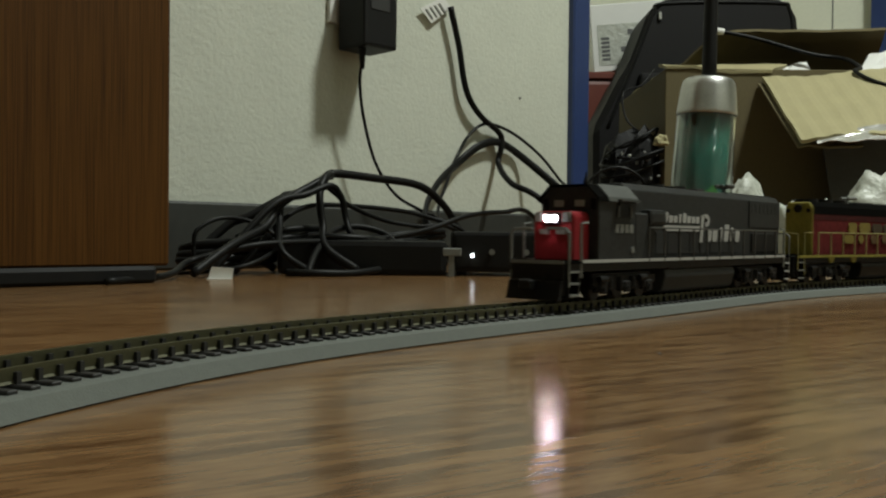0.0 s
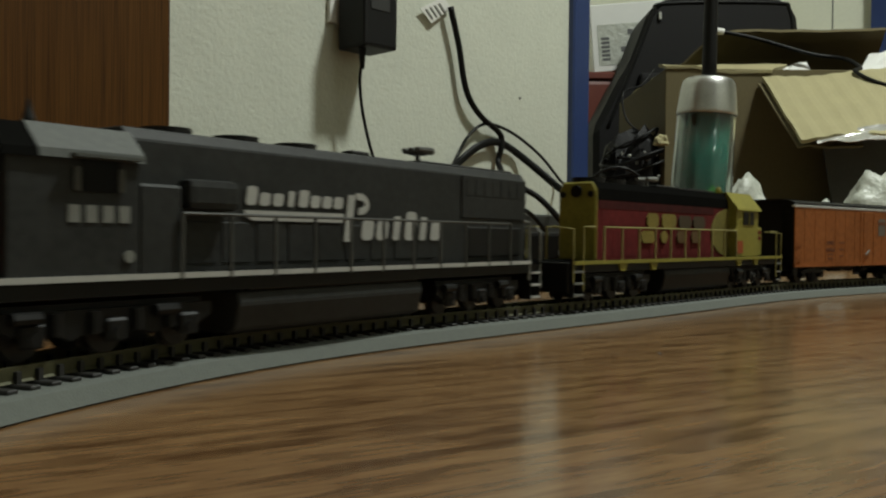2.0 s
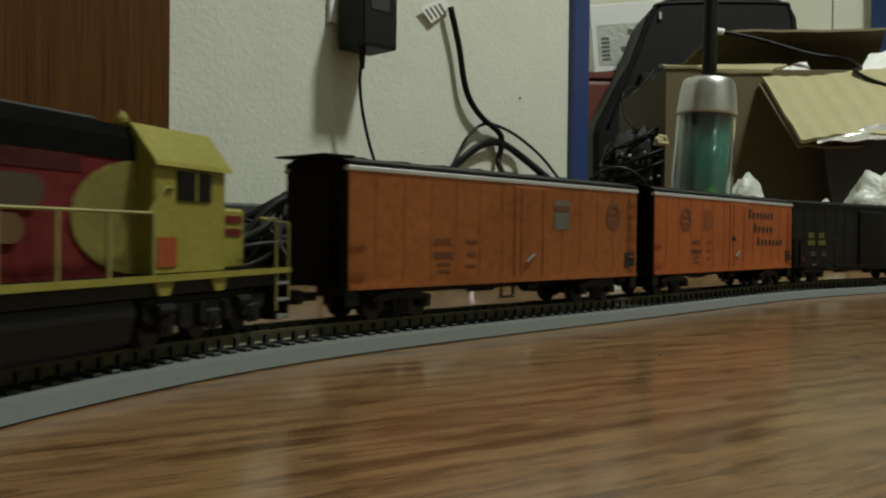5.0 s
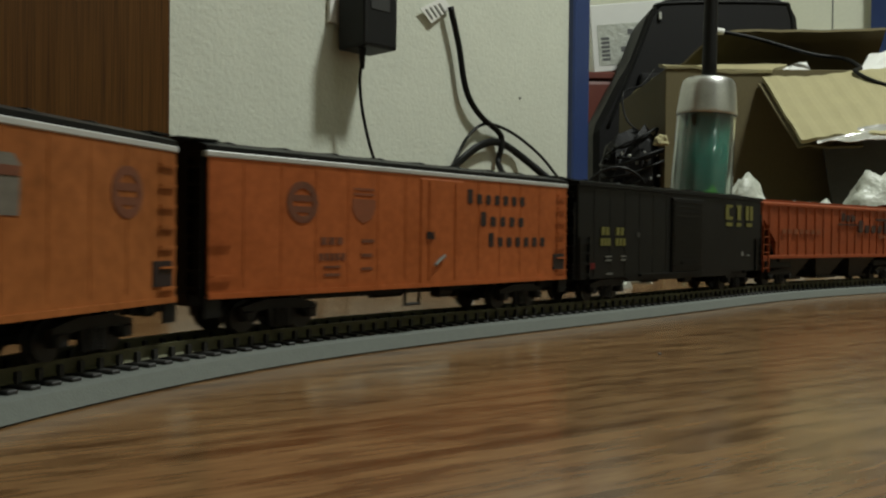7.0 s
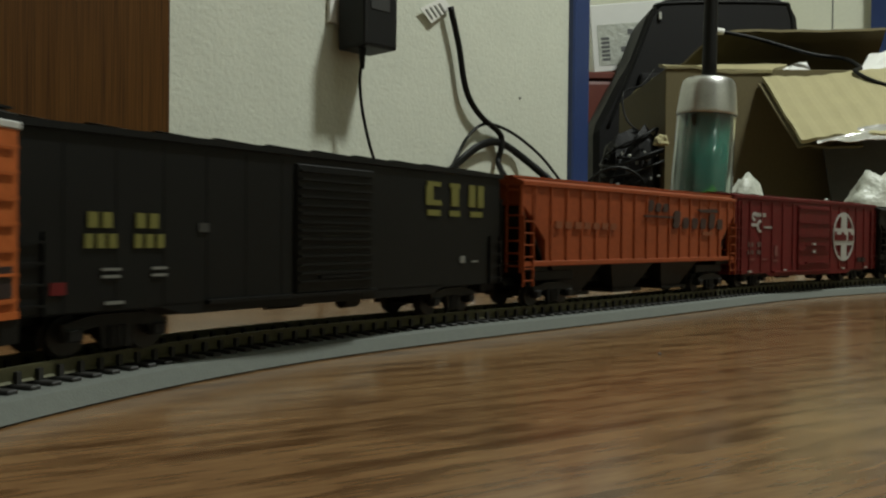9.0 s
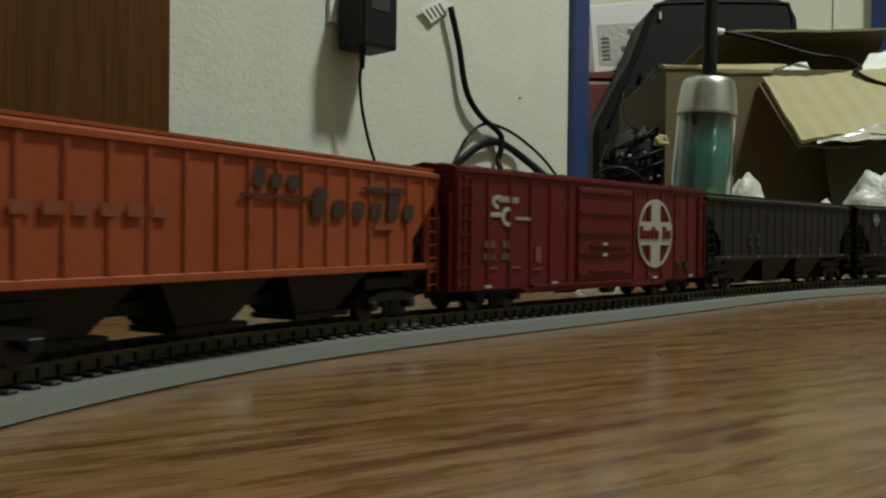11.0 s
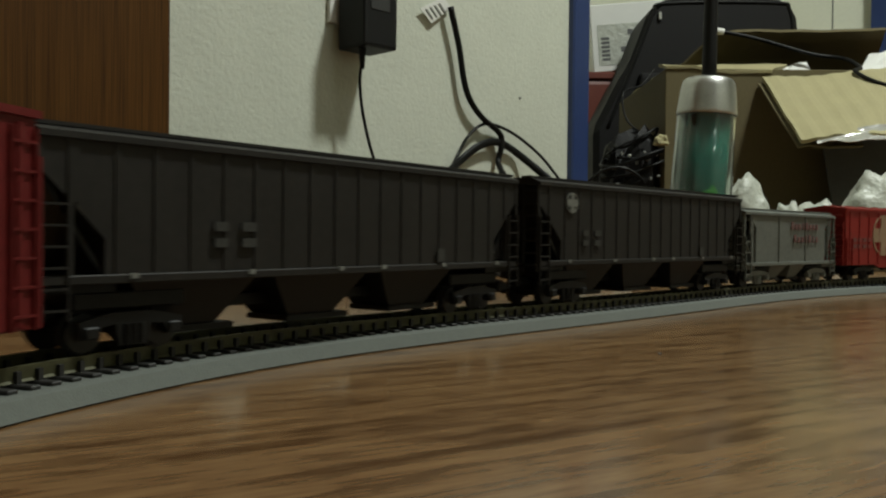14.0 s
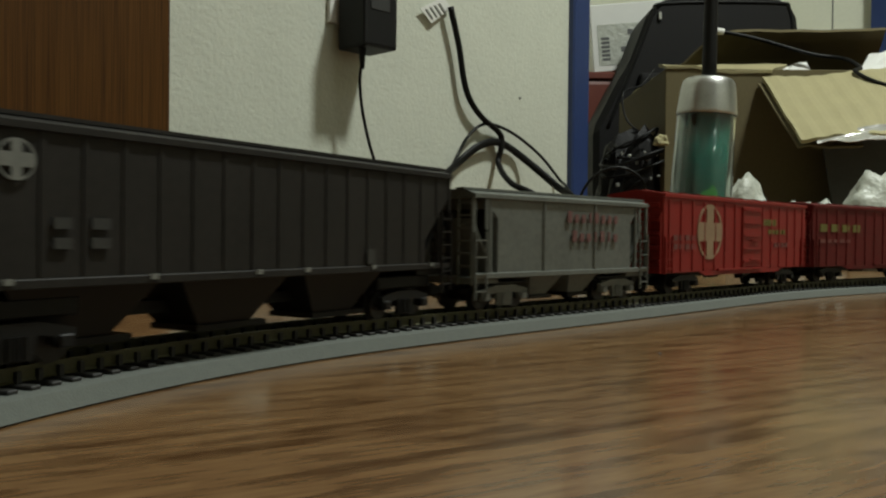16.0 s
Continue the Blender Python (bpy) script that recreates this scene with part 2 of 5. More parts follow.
structure("wall_south", box(B(), A0, A1, B0 - 0.1, B0, 0, HIGH), WALL, "pale textured wall", "wall")
structure("wall_west", box(B(), A0 - 0.1, A0, B0 - 0.1, DEEP + 0.1, 0, HIGH), WALL, "pale textured wall", "wall")
structure("wall_east", box(B(), A1, A1 + 0.1, B0 - 0.1, DEEP + 0.1, 0, HIGH), WALL, "pale textured wall", "wall")
structure("closet_back", box(B(), A0, A1, DEEP, DEEP + 0.1, 0, HIGH), CLOSET, "white closet back wall", "wall")
structure("closet_side", box(B(), OP1 + 0.055, OP1 + 0.11, WB + 0.102, DEEP - 0.002, 0, HIGH - 0.002), CLOSET, "white closet side wall", "wall")
structure("baseboard", box(B(), A0, OP0 - 0.047, WB - 0.008, WB - 0.0005, 0, 0.077, 0.003), BASE, "dark grey rubber cove base", "baseboard")
fr = thing("door_frame", "blue enamelled metal closet door frame", "door frame", ROOM, kind="structure")
part("jamb", box(B(), OP0 - 0.045, OP0, WB - 0.012, WB + 0.112, 0, TOP, 0.003), BLUE, fr)
part("jamb", box(B(), OP1, OP1 + 0.045, WB - 0.012, WB + 0.112, 0, TOP, 0.003), BLUE, fr)
part("lintel", box(B(), OP0 - 0.045, OP1 + 0.045, WB - 0.012, WB + 0.112, TOP, TOP + 0.045, 0.003), BLUE, fr)
part("stop", box(B(), OP0, OP0 + 0.012, WB + 0.03, WB + 0.06, 0, TOP, 0.002), BLUE, fr)

for at_ in (LAMP_AT, LAMP_TWO):
    lf = thing("ceiling_light", "round white ceiling light, switched on", "ceiling light", pose(at_[0], at_[1], 0), "ceiling lights")
    part("base", cyl(B(), (0, 0, HIGH - 0.02), (0, 0, HIGH), 0.19, n=40), WHITE, lf)

# cabinet with a wood-grain face
cb = thing("cabinet", "reddish-brown wood-grain cabinet with a black plinth", "cabinet", ROOM)
CA, CB = 0.3595, 0.681
part("side_panel", box(B(), A0 + 0.4, CA, CB, WB - 0.012, 0.014, 1.2, 0.002), PANEL, cb)
part("plinth", box(B(), A0 + 0.4, CA - 0.012, CB - 0.004, WB - 0.02, 0.0, 0.014, 0.003), BLACK, cb, "black plinth strip")

# ---- the track ----
K_S = (-0.35, -0.2333, -0.1167, 0.0, 0.1167, 0.2333, 0.35, 0.4667, 0.5833, 0.7, 0.8167, 0.9333)
K_V = (0.827, 1.214, -1.577, -2.989, -0.561, 0.327, 0.105, -1.522, -0.246, -0.824, -0.939, -0.96)
KA, KB, KR = -0.3, 0.85, 0.56       # the fitted stretch, and the radius of the return loop
TURN_1, STRAIGHT, TURN_2 = 2.7112, 0.6745, 2.7679


def bend(s):
    if s <= KB:
        return float(np.interp(s, K_S, K_V))
    s -= KB
    if s < KR * TURN_1 or s > KR * TURN_1 + STRAIGHT:
        return -1 / KR
    return 0.0


LOOP = KB - KA + KR * (TURN_1 + TURN_2) + STRAIGHT
STEP = 0.005
_n = int(LOOP / STEP)
_th, _pt = [0.0], [Vector((0, 0, 0))]
for i in range(_n):
    s = KA + i * STEP
    _th.append(_th[-1] + bend(s + STEP / 2 + 0.0031) * STEP)
    m_ = (_th[-1] + _th[-2]) / 2 + bend(s) * 0.0031
    _pt.append(_pt[-1] + Vector((math.cos(m_), math.sin(m_), 0)) * STEP)
_rot = Matrix.Rotation(1.26744, 4, "Z")
_pt = [Vector((-0.16195, -0.01311, 0)) + _rot @ p for p in _pt]
_th = [t + 1.26744 for t in _th]


def along(s):
    """Place and heading of the track's middle line at s, on a closed loop."""
    u = ((s - KA) % LOOP) / STEP
    i = min(int(u), _n - 1)
    f = u - i
    return _pt[i].lerp(_pt[i + 1], min(f, 1.0)), _th[i] + (_th[i + 1] - _th[i]) * min(f, 1.0)


def sweep(outline, s0, s1, step=0.01):
    """A cross-section of (across, up) drawn along the track."""
    bm = B()
    n = int((s1 - s0) / step)
    rings = []
    for i in range(n + 1):
        p, t = along(s0 + (s1 - s0) * i / n)
        side = Vector((-math.sin(t), math.cos(t), 0))
        rings.append([bm.verts.new(p + side * u + Vector((0, 0, v))) for u, v in outline])
    for a, b in zip(rings, rings[1:]):
        for k in range(len(outline)):
            j = (k + 1) % len(outline)
            bm.faces.new((a[k], b[k], b[j], a[j]))
    bm.faces.new(rings[0][::-1])
    bm.faces.new(rings[-1])
    bmesh.ops.recalc_face_normals(bm, faces=bm.faces)
    return bm


track = thing("model_railway_track", "brass rails on black plastic ties over grey foam roadbed", "railway track", kind="structure")
T0, T1 = KA + 0.002, KA + LOOP - 0.012
part("roadbed", sweep([(-0.0198, 0.0002), (0.0198, 0.0002), (0.0212, 0.0005), (0.0185, 0.0045), (0.0165, 0.0052), (-0.0165, 0.0052), (-0.0185, 0.0045), (-0.0212, 0.0005)], T0, T1), BED, track, "grey foam roadbed")
for w in (-0.00865, 0.00865):
    part("rail", sweep([(w - 0.0010, 0.0064), (w + 0.0010, 0.0064), (w + 0.0004, 0.0070), (w + 0.0006, 0.0094), (w + 0.0006, 0.0101), (w - 0.0006, 0.0101), (w - 0.0006, 0.0094), (w - 0.0004, 0.0070)], T0, T1), BRASS, track, "tarnished brass rail")
tie_mesh = mesh_of("tie", box(box(box(B(), -0.0016, 0.0016, -0.0152, 0.0152, 0.0050, 0.0062, 0.0003), -0.0007, 0.0007, -0.0103, -0.0070, 0.0061, 0.0090), -0.0007, 0.0007, 0.0070, 0.0103, 0.0061, 0.0090), TIE)
TIE_PITCH = 0.0067
far_ties = B()
for i in range(int((T1 - T0) / TIE_PITCH)):
    s = T0 + 0.003 + i * TIE_PITCH
    p, t = along(s)
    m = Matrix.Translation(p) @ Matrix.Rotation(t + random.uniform(-0.01, 0.01), 4, "Z")
    if -0.25 < s < 0.75:
        o = new("tie", tie_mesh)
        o.parent, o.matrix_basis = track, m
    else:
        k = len(far_ties.verts)
        box(far_ties, -0.0012, 0.0012, -0.0152, 0.0152, 0.0050, 0.0082)
        far_ties.verts.ensure_lookup_table()
        for v in far_ties.verts[k:]:
            v.co = m @ v.co
tagged(part("far_ties", far_ties, TIE, track), kind="stuff")

# ---- on the wall ----
op = thing("wall_outlet", "white plastic wall outlet plate", "outlet", ROOM)
part("plate", box(B(), 0.693, 0.767, WB - 0.007, WB - 0.0004, 0.311, 0.429, 0.002, 2), WHITE, op)
part("socket", box(B(), 0.713, 0.747, WB - 0.010, WB - 0.006, 0.324, 0.359, 0.002), WHITE, op)
ad = thing("power_adapter", "black plug-in power adapter on a wall outlet", "power adapter", ROOM)
part("case", box(B(), 0.7025, 0.756, 0.842, 0.896, 0.2755, 0.352, 0.004, 2), BLACK, ad)
part("rating_label", box(B(), 0.712, 0.742, 0.8412, 0.8425, 0.322, 0.348), mat("dark_raised_print", (0.026, 0.026, 0.025), 0.6), ad, "dull grey rating label")
part("strain_relief", cyl(B(), (0.715, 0.862, 0.250), (0.715, 0.862, 0.276), 0.0028, 0.005, 12), CORD, ad)
part("cord", tube(B(), [(0.715, 0.862, 0.262), (0.718, 0.870, 0.232), (0.730, 0.875, 0.187), (0.750, 0.875, 0.134), (0.780, 0.870, 0.095), (0.817, 0.860, 0.075), (0.846, 0.840, 0.058), (0.87, 0.80, 0.012)], 0.0021), CORD, ad, smooth=True)
thing("nail_hole", "small dark nail hole in the wall", "hole", ROOM, bm=cyl(B(), (1.075, WB - 0.0012, 0.260), (1.075, WB, 0.260), 0.0022), material=INK)

# ---- cords along the wall ----
CORDS = [
    ("thick black cord hanging in a bend from a paper tag", 0.0045, 1.0, [(0.909, 0.899, 0.371), (0.928, 0.900, 0.319), (0.944, 0.899, 0.255), (0.974, 0.898, 0.221), (1.013, 0.894, 0.198), (1.008, 0.886, 0.175), (0.990, 0.875, 0.149), (0.985, 0.845, 0.119), (1.001, 0.800, 0.093), (1.06, 0.750, 0.006)]),
    ("thin black cord in a tall loop", 0.0024, 1.0, [(1.12, 0.79, 0.004), (1.108, 0.830, 0.107), (1.105, 0.850, 0.131), (1.087, 0.875, 0.169), (1.036, 0.890, 0.201), (0.981, 0.893, 0.209), (0.941, 0.890, 0.188), (0.905, 0.880, 0.152), (0.865, 0.860, 0.113), (0.810, 0.820, 0.069), (0.775, 0.77, 0.005)]),
    ("flat black ribbon cord arching over the floor", 0.0060, 0.55, [(0.79, 0.765, 0.006), (0.763, 0.790, 0.053), (0.789, 0.820, 0.079), (0.839, 0.850, 0.112), (0.895, 0.868, 0.143), (0.955, 0.880, 0.174), (1.003, 0.884, 0.182), (1.046, 0.875, 0.162), (1.099, 0.850, 0.120), (1.083, 0.800, 0.092), (1.09, 0.770, 0.006)]),
    ("black cord bundle looped over the pile", 0.0048, 1.0, [(0.434, 0.800, 0.006), (0.479, 0.790, 0.049), (0.499, 0.780, 0.059), (0.533, 0.770, 0.078), (0.569, 0.770, 0.090), (0.598, 0.780, 0.105), (0.611, 0.780, 0.109), (0.664, 0.780, 0.107), (0.736, 0.780, 0.102), (0.775, 0.780, 0.083), (0.804, 0.780, 0.054), (0.816, 0.760, 0.005)]),
    ("black cord bent down into the pile", 0.0036, 1.0, [(0.44, 0.752, 0.004), (0.506, 0.750, 0.069), (0.547, 0.750, 0.082), (0.580, 0.750, 0.093), (0.595, 0.750, 0.081), (0.601, 0.750, 0.060), (0.603, 0.740, 0.039), (0.635, 0.735, 0.004)]),
    ("thin black cord along the wall base", 0.0028, 1.0, [(0.470, 0.758, 0.003), (0.496, 0.760, 0.027), (0.519, 0.760, 0.050), (0.555, 0.770, 0.068), (0.603, 0.780, 0.074), (0.700, 0.780, 0.071), (0.746, 0.770, 0.063), (0.785, 0.750, 0.047), (0.83, 0.74, 0.003)]),
    ("thin black cord coiled in a ring", 0.0022, 1.0, [(0.427, 0.760, 0.004), (0.427, 0.762, 0.030), (0.430, 0.760, 0.045), (0.454, 0.760, 0.056), (0.486, 0.760, 0.054), (0.509, 0.750, 0.041), (0.506, 0.740, 0.027), (0.461, 0.720, 0.012), (0.430, 0.736, 0.006), (0.415, 0.77, 0.003)]),
    ("long thin black cord lying over the pile", 0.0030, 1.0, [(0.300, 0.668, 0.003), (0.367, 0.700, 0.005), (0.407, 0.740, 0.014), (0.433, 0.740, 0.021), (0.480, 0.730, 0.031), (0.547, 0.730, 0.034), (0.607, 0.730, 0.036), (0.656, 0.730, 0.040), (0.708, 0.730, 0.049), (0.774, 0.730, 0.066), (0.847, 0.740, 0.072), (0.915, 0.750, 0.071), (0.985, 0.74, 0.003)]),
    ("thick black cord hanging to the floor", 0.0050, 0.8, [(0.600, 0.775, 0.106), (0.582, 0.760, 0.103), (0.566, 0.750, 0.083), (0.563, 0.740, 0.050), (0.552, 0.720, 0.027), (0.568, 0.690, 0.005)]),
    ("black cord sloping down from the bundle", 0.0042, 1.0, [(0.580, 0.765, 0.100), (0.526, 0.760, 0.073), (0.499, 0.750, 0.049), (0.448, 0.730, 0.030), (0.400, 0.715, 0.005)]),
    ("black cord curled on the floor", 0.0036, 1.0, [(0.50, 0.715, 0.004), (0.517, 0.690, 0.004), (0.566, 0.680, 0.004), (0.633, 0.700, 0.013), (0.647, 0.730, 0.039), (0.623, 0.750, 0.050), (0.584, 0.750, 0.045), (0.540, 0.720, 0.024), (0.515, 0.700, 0.004)]),
    ("black cord dropping beside the bundle", 0.0034, 1.0, [(0.545, 0.772, 0.084), (0.533, 0.770, 0.079), (0.516, 0.750, 0.050), (0.499, 0.720, 0.024), (0.522, 0.705, 0.004)]),
    ("thin black cord crossing the pile", 0.0026, 1.0, [(0.578, 0.762, 0.096), (0.592, 0.760, 0.087), (0.615, 0.760, 0.073), (0.665, 0.760, 0.058), (0.709, 0.750, 0.052), (0.755, 0.740, 0.050), (0.80, 0.72, 0.004)]),
]
for label, r, flat, line in CORDS:
    # where a cord hangs high it touches the wall
    line = [(a * (0.8985 - r * flat) / b, 0.8985 - r * flat, EYE_Z + (z - EYE_Z) * (0.8985 - r * flat) / b) if z > 0.125 else (a, b, z) for a, b, z in line]
    thing("loose_cable", label, "cord", ROOM, "tangled cords", tube(B(), line, r, 10, flat), CORD, True)
for a0, b0, rx, ry, z0, r, turns, label in ((0.492, 0.80, 0.052, 0.030, 0.010, 0.0045, 4, "thick black cord coiled on the floor"), (0.600, 0.745, 0.050, 0.032, 0.012, 0.0038, 5, "black cord coiled on the floor in flat rings"), (0.545, 0.79, 0.045, 0.030, 0.030, 0.0035, 3, "black cord coiled on top of the pile"), (0.70, 0.765, 0.055, 0.028, 0.028, 0.0035, 3, "black cord coiled beside the power pack")):
    line = []
    for i in range(turns * 8):
        t_ = 2 * math.pi * i / 8
        q = 1 + 0.12 * math.sin(i * 1.7)
        line.append((a0 + rx * q * math.cos(t_), b0 + ry * q * math.sin(t_), z0 + 0.0025 * i / 4 + 0.004 * math.sin(i * 0.9)))
    line[0] = (line[0][0], line[0][1], r)
    thing("loose_cable", label, "cord", ROOM, "tangled cords", tube(B(), line, r, 8), CORD, True)
tag = B()
prism(tag, [(0.851, 0.358), (0.896, 0.383), (0.912, 0.370), (0.873, 0.341)], 0.9005, 0.9010, "y")
tg = thing("paper_tag", "white paper tag with grey print bars on a cord", "tag", ROOM, bm=tag, material=WHITE)
for i in range(4):
    k = B()
    u, v = 0.860 + i * 0.0085, 0.358 + i * 0.0042
    prism(k, [(u, v), (u + 0.003, v + 0.0015), (u + 0.016, v - 0.010), (u + 0.013, v - 0.0115)], 0.8997, 0.9004, "y")
    part("print_bar", k, P_PALE, tg)

# ---- on the floor by the cords ----
def crumple_small():
    bm = B()
    bmesh.ops.create_icosphere(bm, subdivisions=1, radius=0.0006)
    for v in bm.verts:
        v.co = Vector((v.co.x * 1.3, v.co.y, max(0, v.co.z + 0.0002)))
    return bm


ps = thing("power_strip", "black power strip under tangled cords", "power strip")
part("case", box(B(), -0.170, 0.004, 0.902, 0.957, 0.0, 0.036, 0.006, 2), BLACK, ps)
for i in range(4):
    part("outlet", box(B(), -0.155 + i * 0.038, -0.130 + i * 0.038, 0.915, 0.940, 0.0355, 0.0375, 0.001), CORD, ps)
pk = thing("power_pack", "black power pack with a lit white indicator", "power supply")
part("case", box(B(), 0.0085, 0.155, 0.905, 0.995, 0.004, 0.046, 0.004, 2), BLACK, pk)
part("control_panel", box(B(), 0.014, 0.150, 0.9035, 0.9056, 0.010, 0.040), BLACK, pk)
part("indicator", cyl(B(), (0.0300, 0.9010, 0.0212), (0.0300, 0.9040, 0.0212), 0.0018, n=12), LED, pk, "lit white indicator")
for x in (0.05, 0.085, 0.12):
    part("terminal", cyl(B(), (x, 0.899, 0.025), (x, 0.904, 0.025), 0.003, n=10), P_PALE, pk)
for x in (0.02, 0.145):
    for y in (0.915, 0.985):
        part("rubber_foot", cyl(B(), (x, y, 0.0), (x, y, 0.005), 0.005, n=10), CORD, pk)
cl = thing("metal_clip", "small tan metal clip standing on the floor", "clip", pose(0.0085, 0.884, 0))
part("stem", box(B(), -0.0030, 0.0030, -0.001, 0.001, 0.0, 0.022, 0.0004), P_PALE, cl)
part("cross_piece", box(B(), -0.0085, 0.0100, -0.0018, 0.0018, 0.021, 0.029, 0.0008), P_PALE, cl)
sp = B()
prism(sp, [(-0.012, 0.0), (0.010, 0.0), (0.0105, 0.0009), (-0.0115, 0.0009)], -0.004, 0.004, "y")
prism(sp, [(-0.0115, 0.0005), (0.0095, 0.0005), (0.011, 0.010), (-0.0085, 0.0115)], 0.0030, 0.0038, "y")
thing("paper_scrap", "folded scrap of white paper on the floor", "paper", pose(-0.1985, 0.790, 0, 0, 0, 4), bm=sp, material=WHITE)
for x, y, w, turn, kind_ in ((0.118, 0.690, 0.016, 20, PAPER), (0.170, 0.800, 0.020, -15, PAPER), (0.142, 0.715, 0.014, 50, PAPER)):
    s_ = B()
    prism(s_, [(-w, 0.0), (w, 0.0), (w * 0.6, 0.007), (0.0, 0.003), (-w * 0.4, 0.009)], -0.006, 0.006, "y")
    thing("plastic_scrap", "crumpled scrap of clear packing film", "scrap", pose(x, y, 0, 0, 0, turn), "film scraps", s_, kind_)


thing("crumb", "tiny black crumb on the wooden floor", "crumb", pose(0.077, 0.3125, 0), bm=crumple_small(), material=INK)


# ---- by the closet ----
def crumple(rx, ry, h, seed, lump=0.35, level=3):
    """A crumpled bag: an uneven, creased dome that stands on its flat foot."""
    bm = B()
    bmesh.ops.create_icosphere(bm, subdivisions=level, radius=1)
    for v in bm.verts:
        p = v.co.copy()
        n = noise.noise(p * 1.7 + Vector((seed, 0, 0))) * lump + abs(noise.noise(p * 4.1 + Vector((0, seed, 0)))) * lump * 0.7 + abs(noise.noise(p * 9.3 + Vector((seed, seed, 0)))) * lump * 0.45
        p *= 1 + n
        v.co = Vector((p.x * rx, p.y * ry, max(0.0, (p.z + 0.55) * h / 1.6)))
    return bm


thing("plastic_bag", "crumpled white plastic bag on the floor", "plastic bag", pose(0.415, 1.22, 0), "crumpled bags", crumple(0.034, 0.03, 0.124, 3.1, 0.22, 4), PAPER, True)
thing("plastic_bag", "large crumpled white plastic bag on the floor", "plastic bag", pose(0.588, 1.20, 0), "crumpled bags", crumple(0.046, 0.04, 0.128, 7.7, 0.27, 4), PAPER, True)
thing("plastic_bag", "low flattened crumpled white plastic bag", "plastic bag", pose(0.518, 1.22, 0), "crumpled bags", crumple(0.038, 0.04, 0.093, 5.2, 0.24, 4), PAPER, True)
thing("plastic_bag", "small crumpled white plastic bag", "plastic bag", pose(0.459, 1.18, 0), "crumpled bags", crumple(0.017, 0.03, 0.092, 9.4, 0.24, 4), PAPER, True)

bo = thing("drinking_bottle", "green translucent bottle with brushed steel collar and black handle", "bottle", pose(0.3135, 1.10, 0, 0, 3.4, 0))
GREEN = mat("green_translucent_plastic", (0.0050, 0.0680, 0.0500), 0.2, vary=0.35, scale=16, coat=0.5)
GREEN.node_tree.nodes["Principled BSDF"].inputs["Transmission Weight"].default_value = 0.0
CLEAR = mat("clear_acrylic", (0.80, 0.86, 0.82), 0.06, vary=0.03, scale=10)
CLEAR.node_tree.nodes["Principled BSDF"].inputs["Transmission Weight"].default_value = 1.0
CLEAR.node_tree.nodes["Principled BSDF"].inputs["IOR"].default_value = 1.45
LIME = mat("lime_plastic", (0.035, 0.2, 0.03), 0.4, vary=0.2, scale=60)
part("shell", lathe(B(), [(0.0340, 0.0), (0.0365, 0.003), (0.0372, 0.10), (0.0355, 0.190), (0.0348, 0.197), (0.0330, 0.197), (0.0336, 0.190), (0.0352, 0.10), (0.0345, 0.006), (0.0320, 0.004)], 40), CLEAR, bo, "clear outer shell", True).visible_shadow = False
ribbed = lathe(B(), [(0.0265, 0.0045), (0.0285, 0.012), (0.0303, 0.10), (0.0300, 0.196)], 72)
for v in ribbed.verts:
    k = 1 + 0.022 * math.cos(9 * math.atan2(v.co.y, v.co.x))
    v.co.x, v.co.y = v.co.x * k, v.co.y * k
part("liner", ribbed, GREEN, bo, "green inner liner", True)
part("collar", lathe(B(), [(0.0356, 0.1935), (0.0364, 0.1945), (0.0364, 0.1975), (0.0330, 0.2280), (0.0312, 0.2350), (0.0285, 0.2382), (0.0250, 0.2395)], 40), STEEL, bo, "brushed steel collar", True)
part("handle", lathe(B(), [(0.0088, 0.238), (0.0088, 0.26), (0.0084, 0.36), (0.0080, 0.47), (0.0060, 0.476)], 20), BLACK, bo, "black tube handle", True).matrix_basis = pose(0, 0, 0.238, 0, -2.6, 0) @ pose(0, 0, -0.238)
part("leaf_sticker", prism(B(), [(-0.010, 0.078), (0.011, 0.078), (0.013, 0.090), (0.009, 0.102), (0.004, 0.107), (0.000, 0.100), (-0.007, 0.098), (-0.011, 0.090)], -0.0322, -0.0312, "y"), LIME, bo, "bright green leaf shape")

# open carton with one flap hanging towards the room
cx = thing("cardboard_box", "large open brown cardboard box with torn flaps", "box")
T = 0.005
X0, X1, Y0, Y1, ZT = 0.386, 0.92, 1.55, 1.96, 0.338
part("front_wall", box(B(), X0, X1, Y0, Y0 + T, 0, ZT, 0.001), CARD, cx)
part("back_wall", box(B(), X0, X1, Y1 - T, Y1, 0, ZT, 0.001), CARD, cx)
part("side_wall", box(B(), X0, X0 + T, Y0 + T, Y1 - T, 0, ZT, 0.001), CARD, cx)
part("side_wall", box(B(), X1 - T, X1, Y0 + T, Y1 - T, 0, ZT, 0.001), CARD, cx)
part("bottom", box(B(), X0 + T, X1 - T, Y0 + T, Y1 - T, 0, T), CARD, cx)


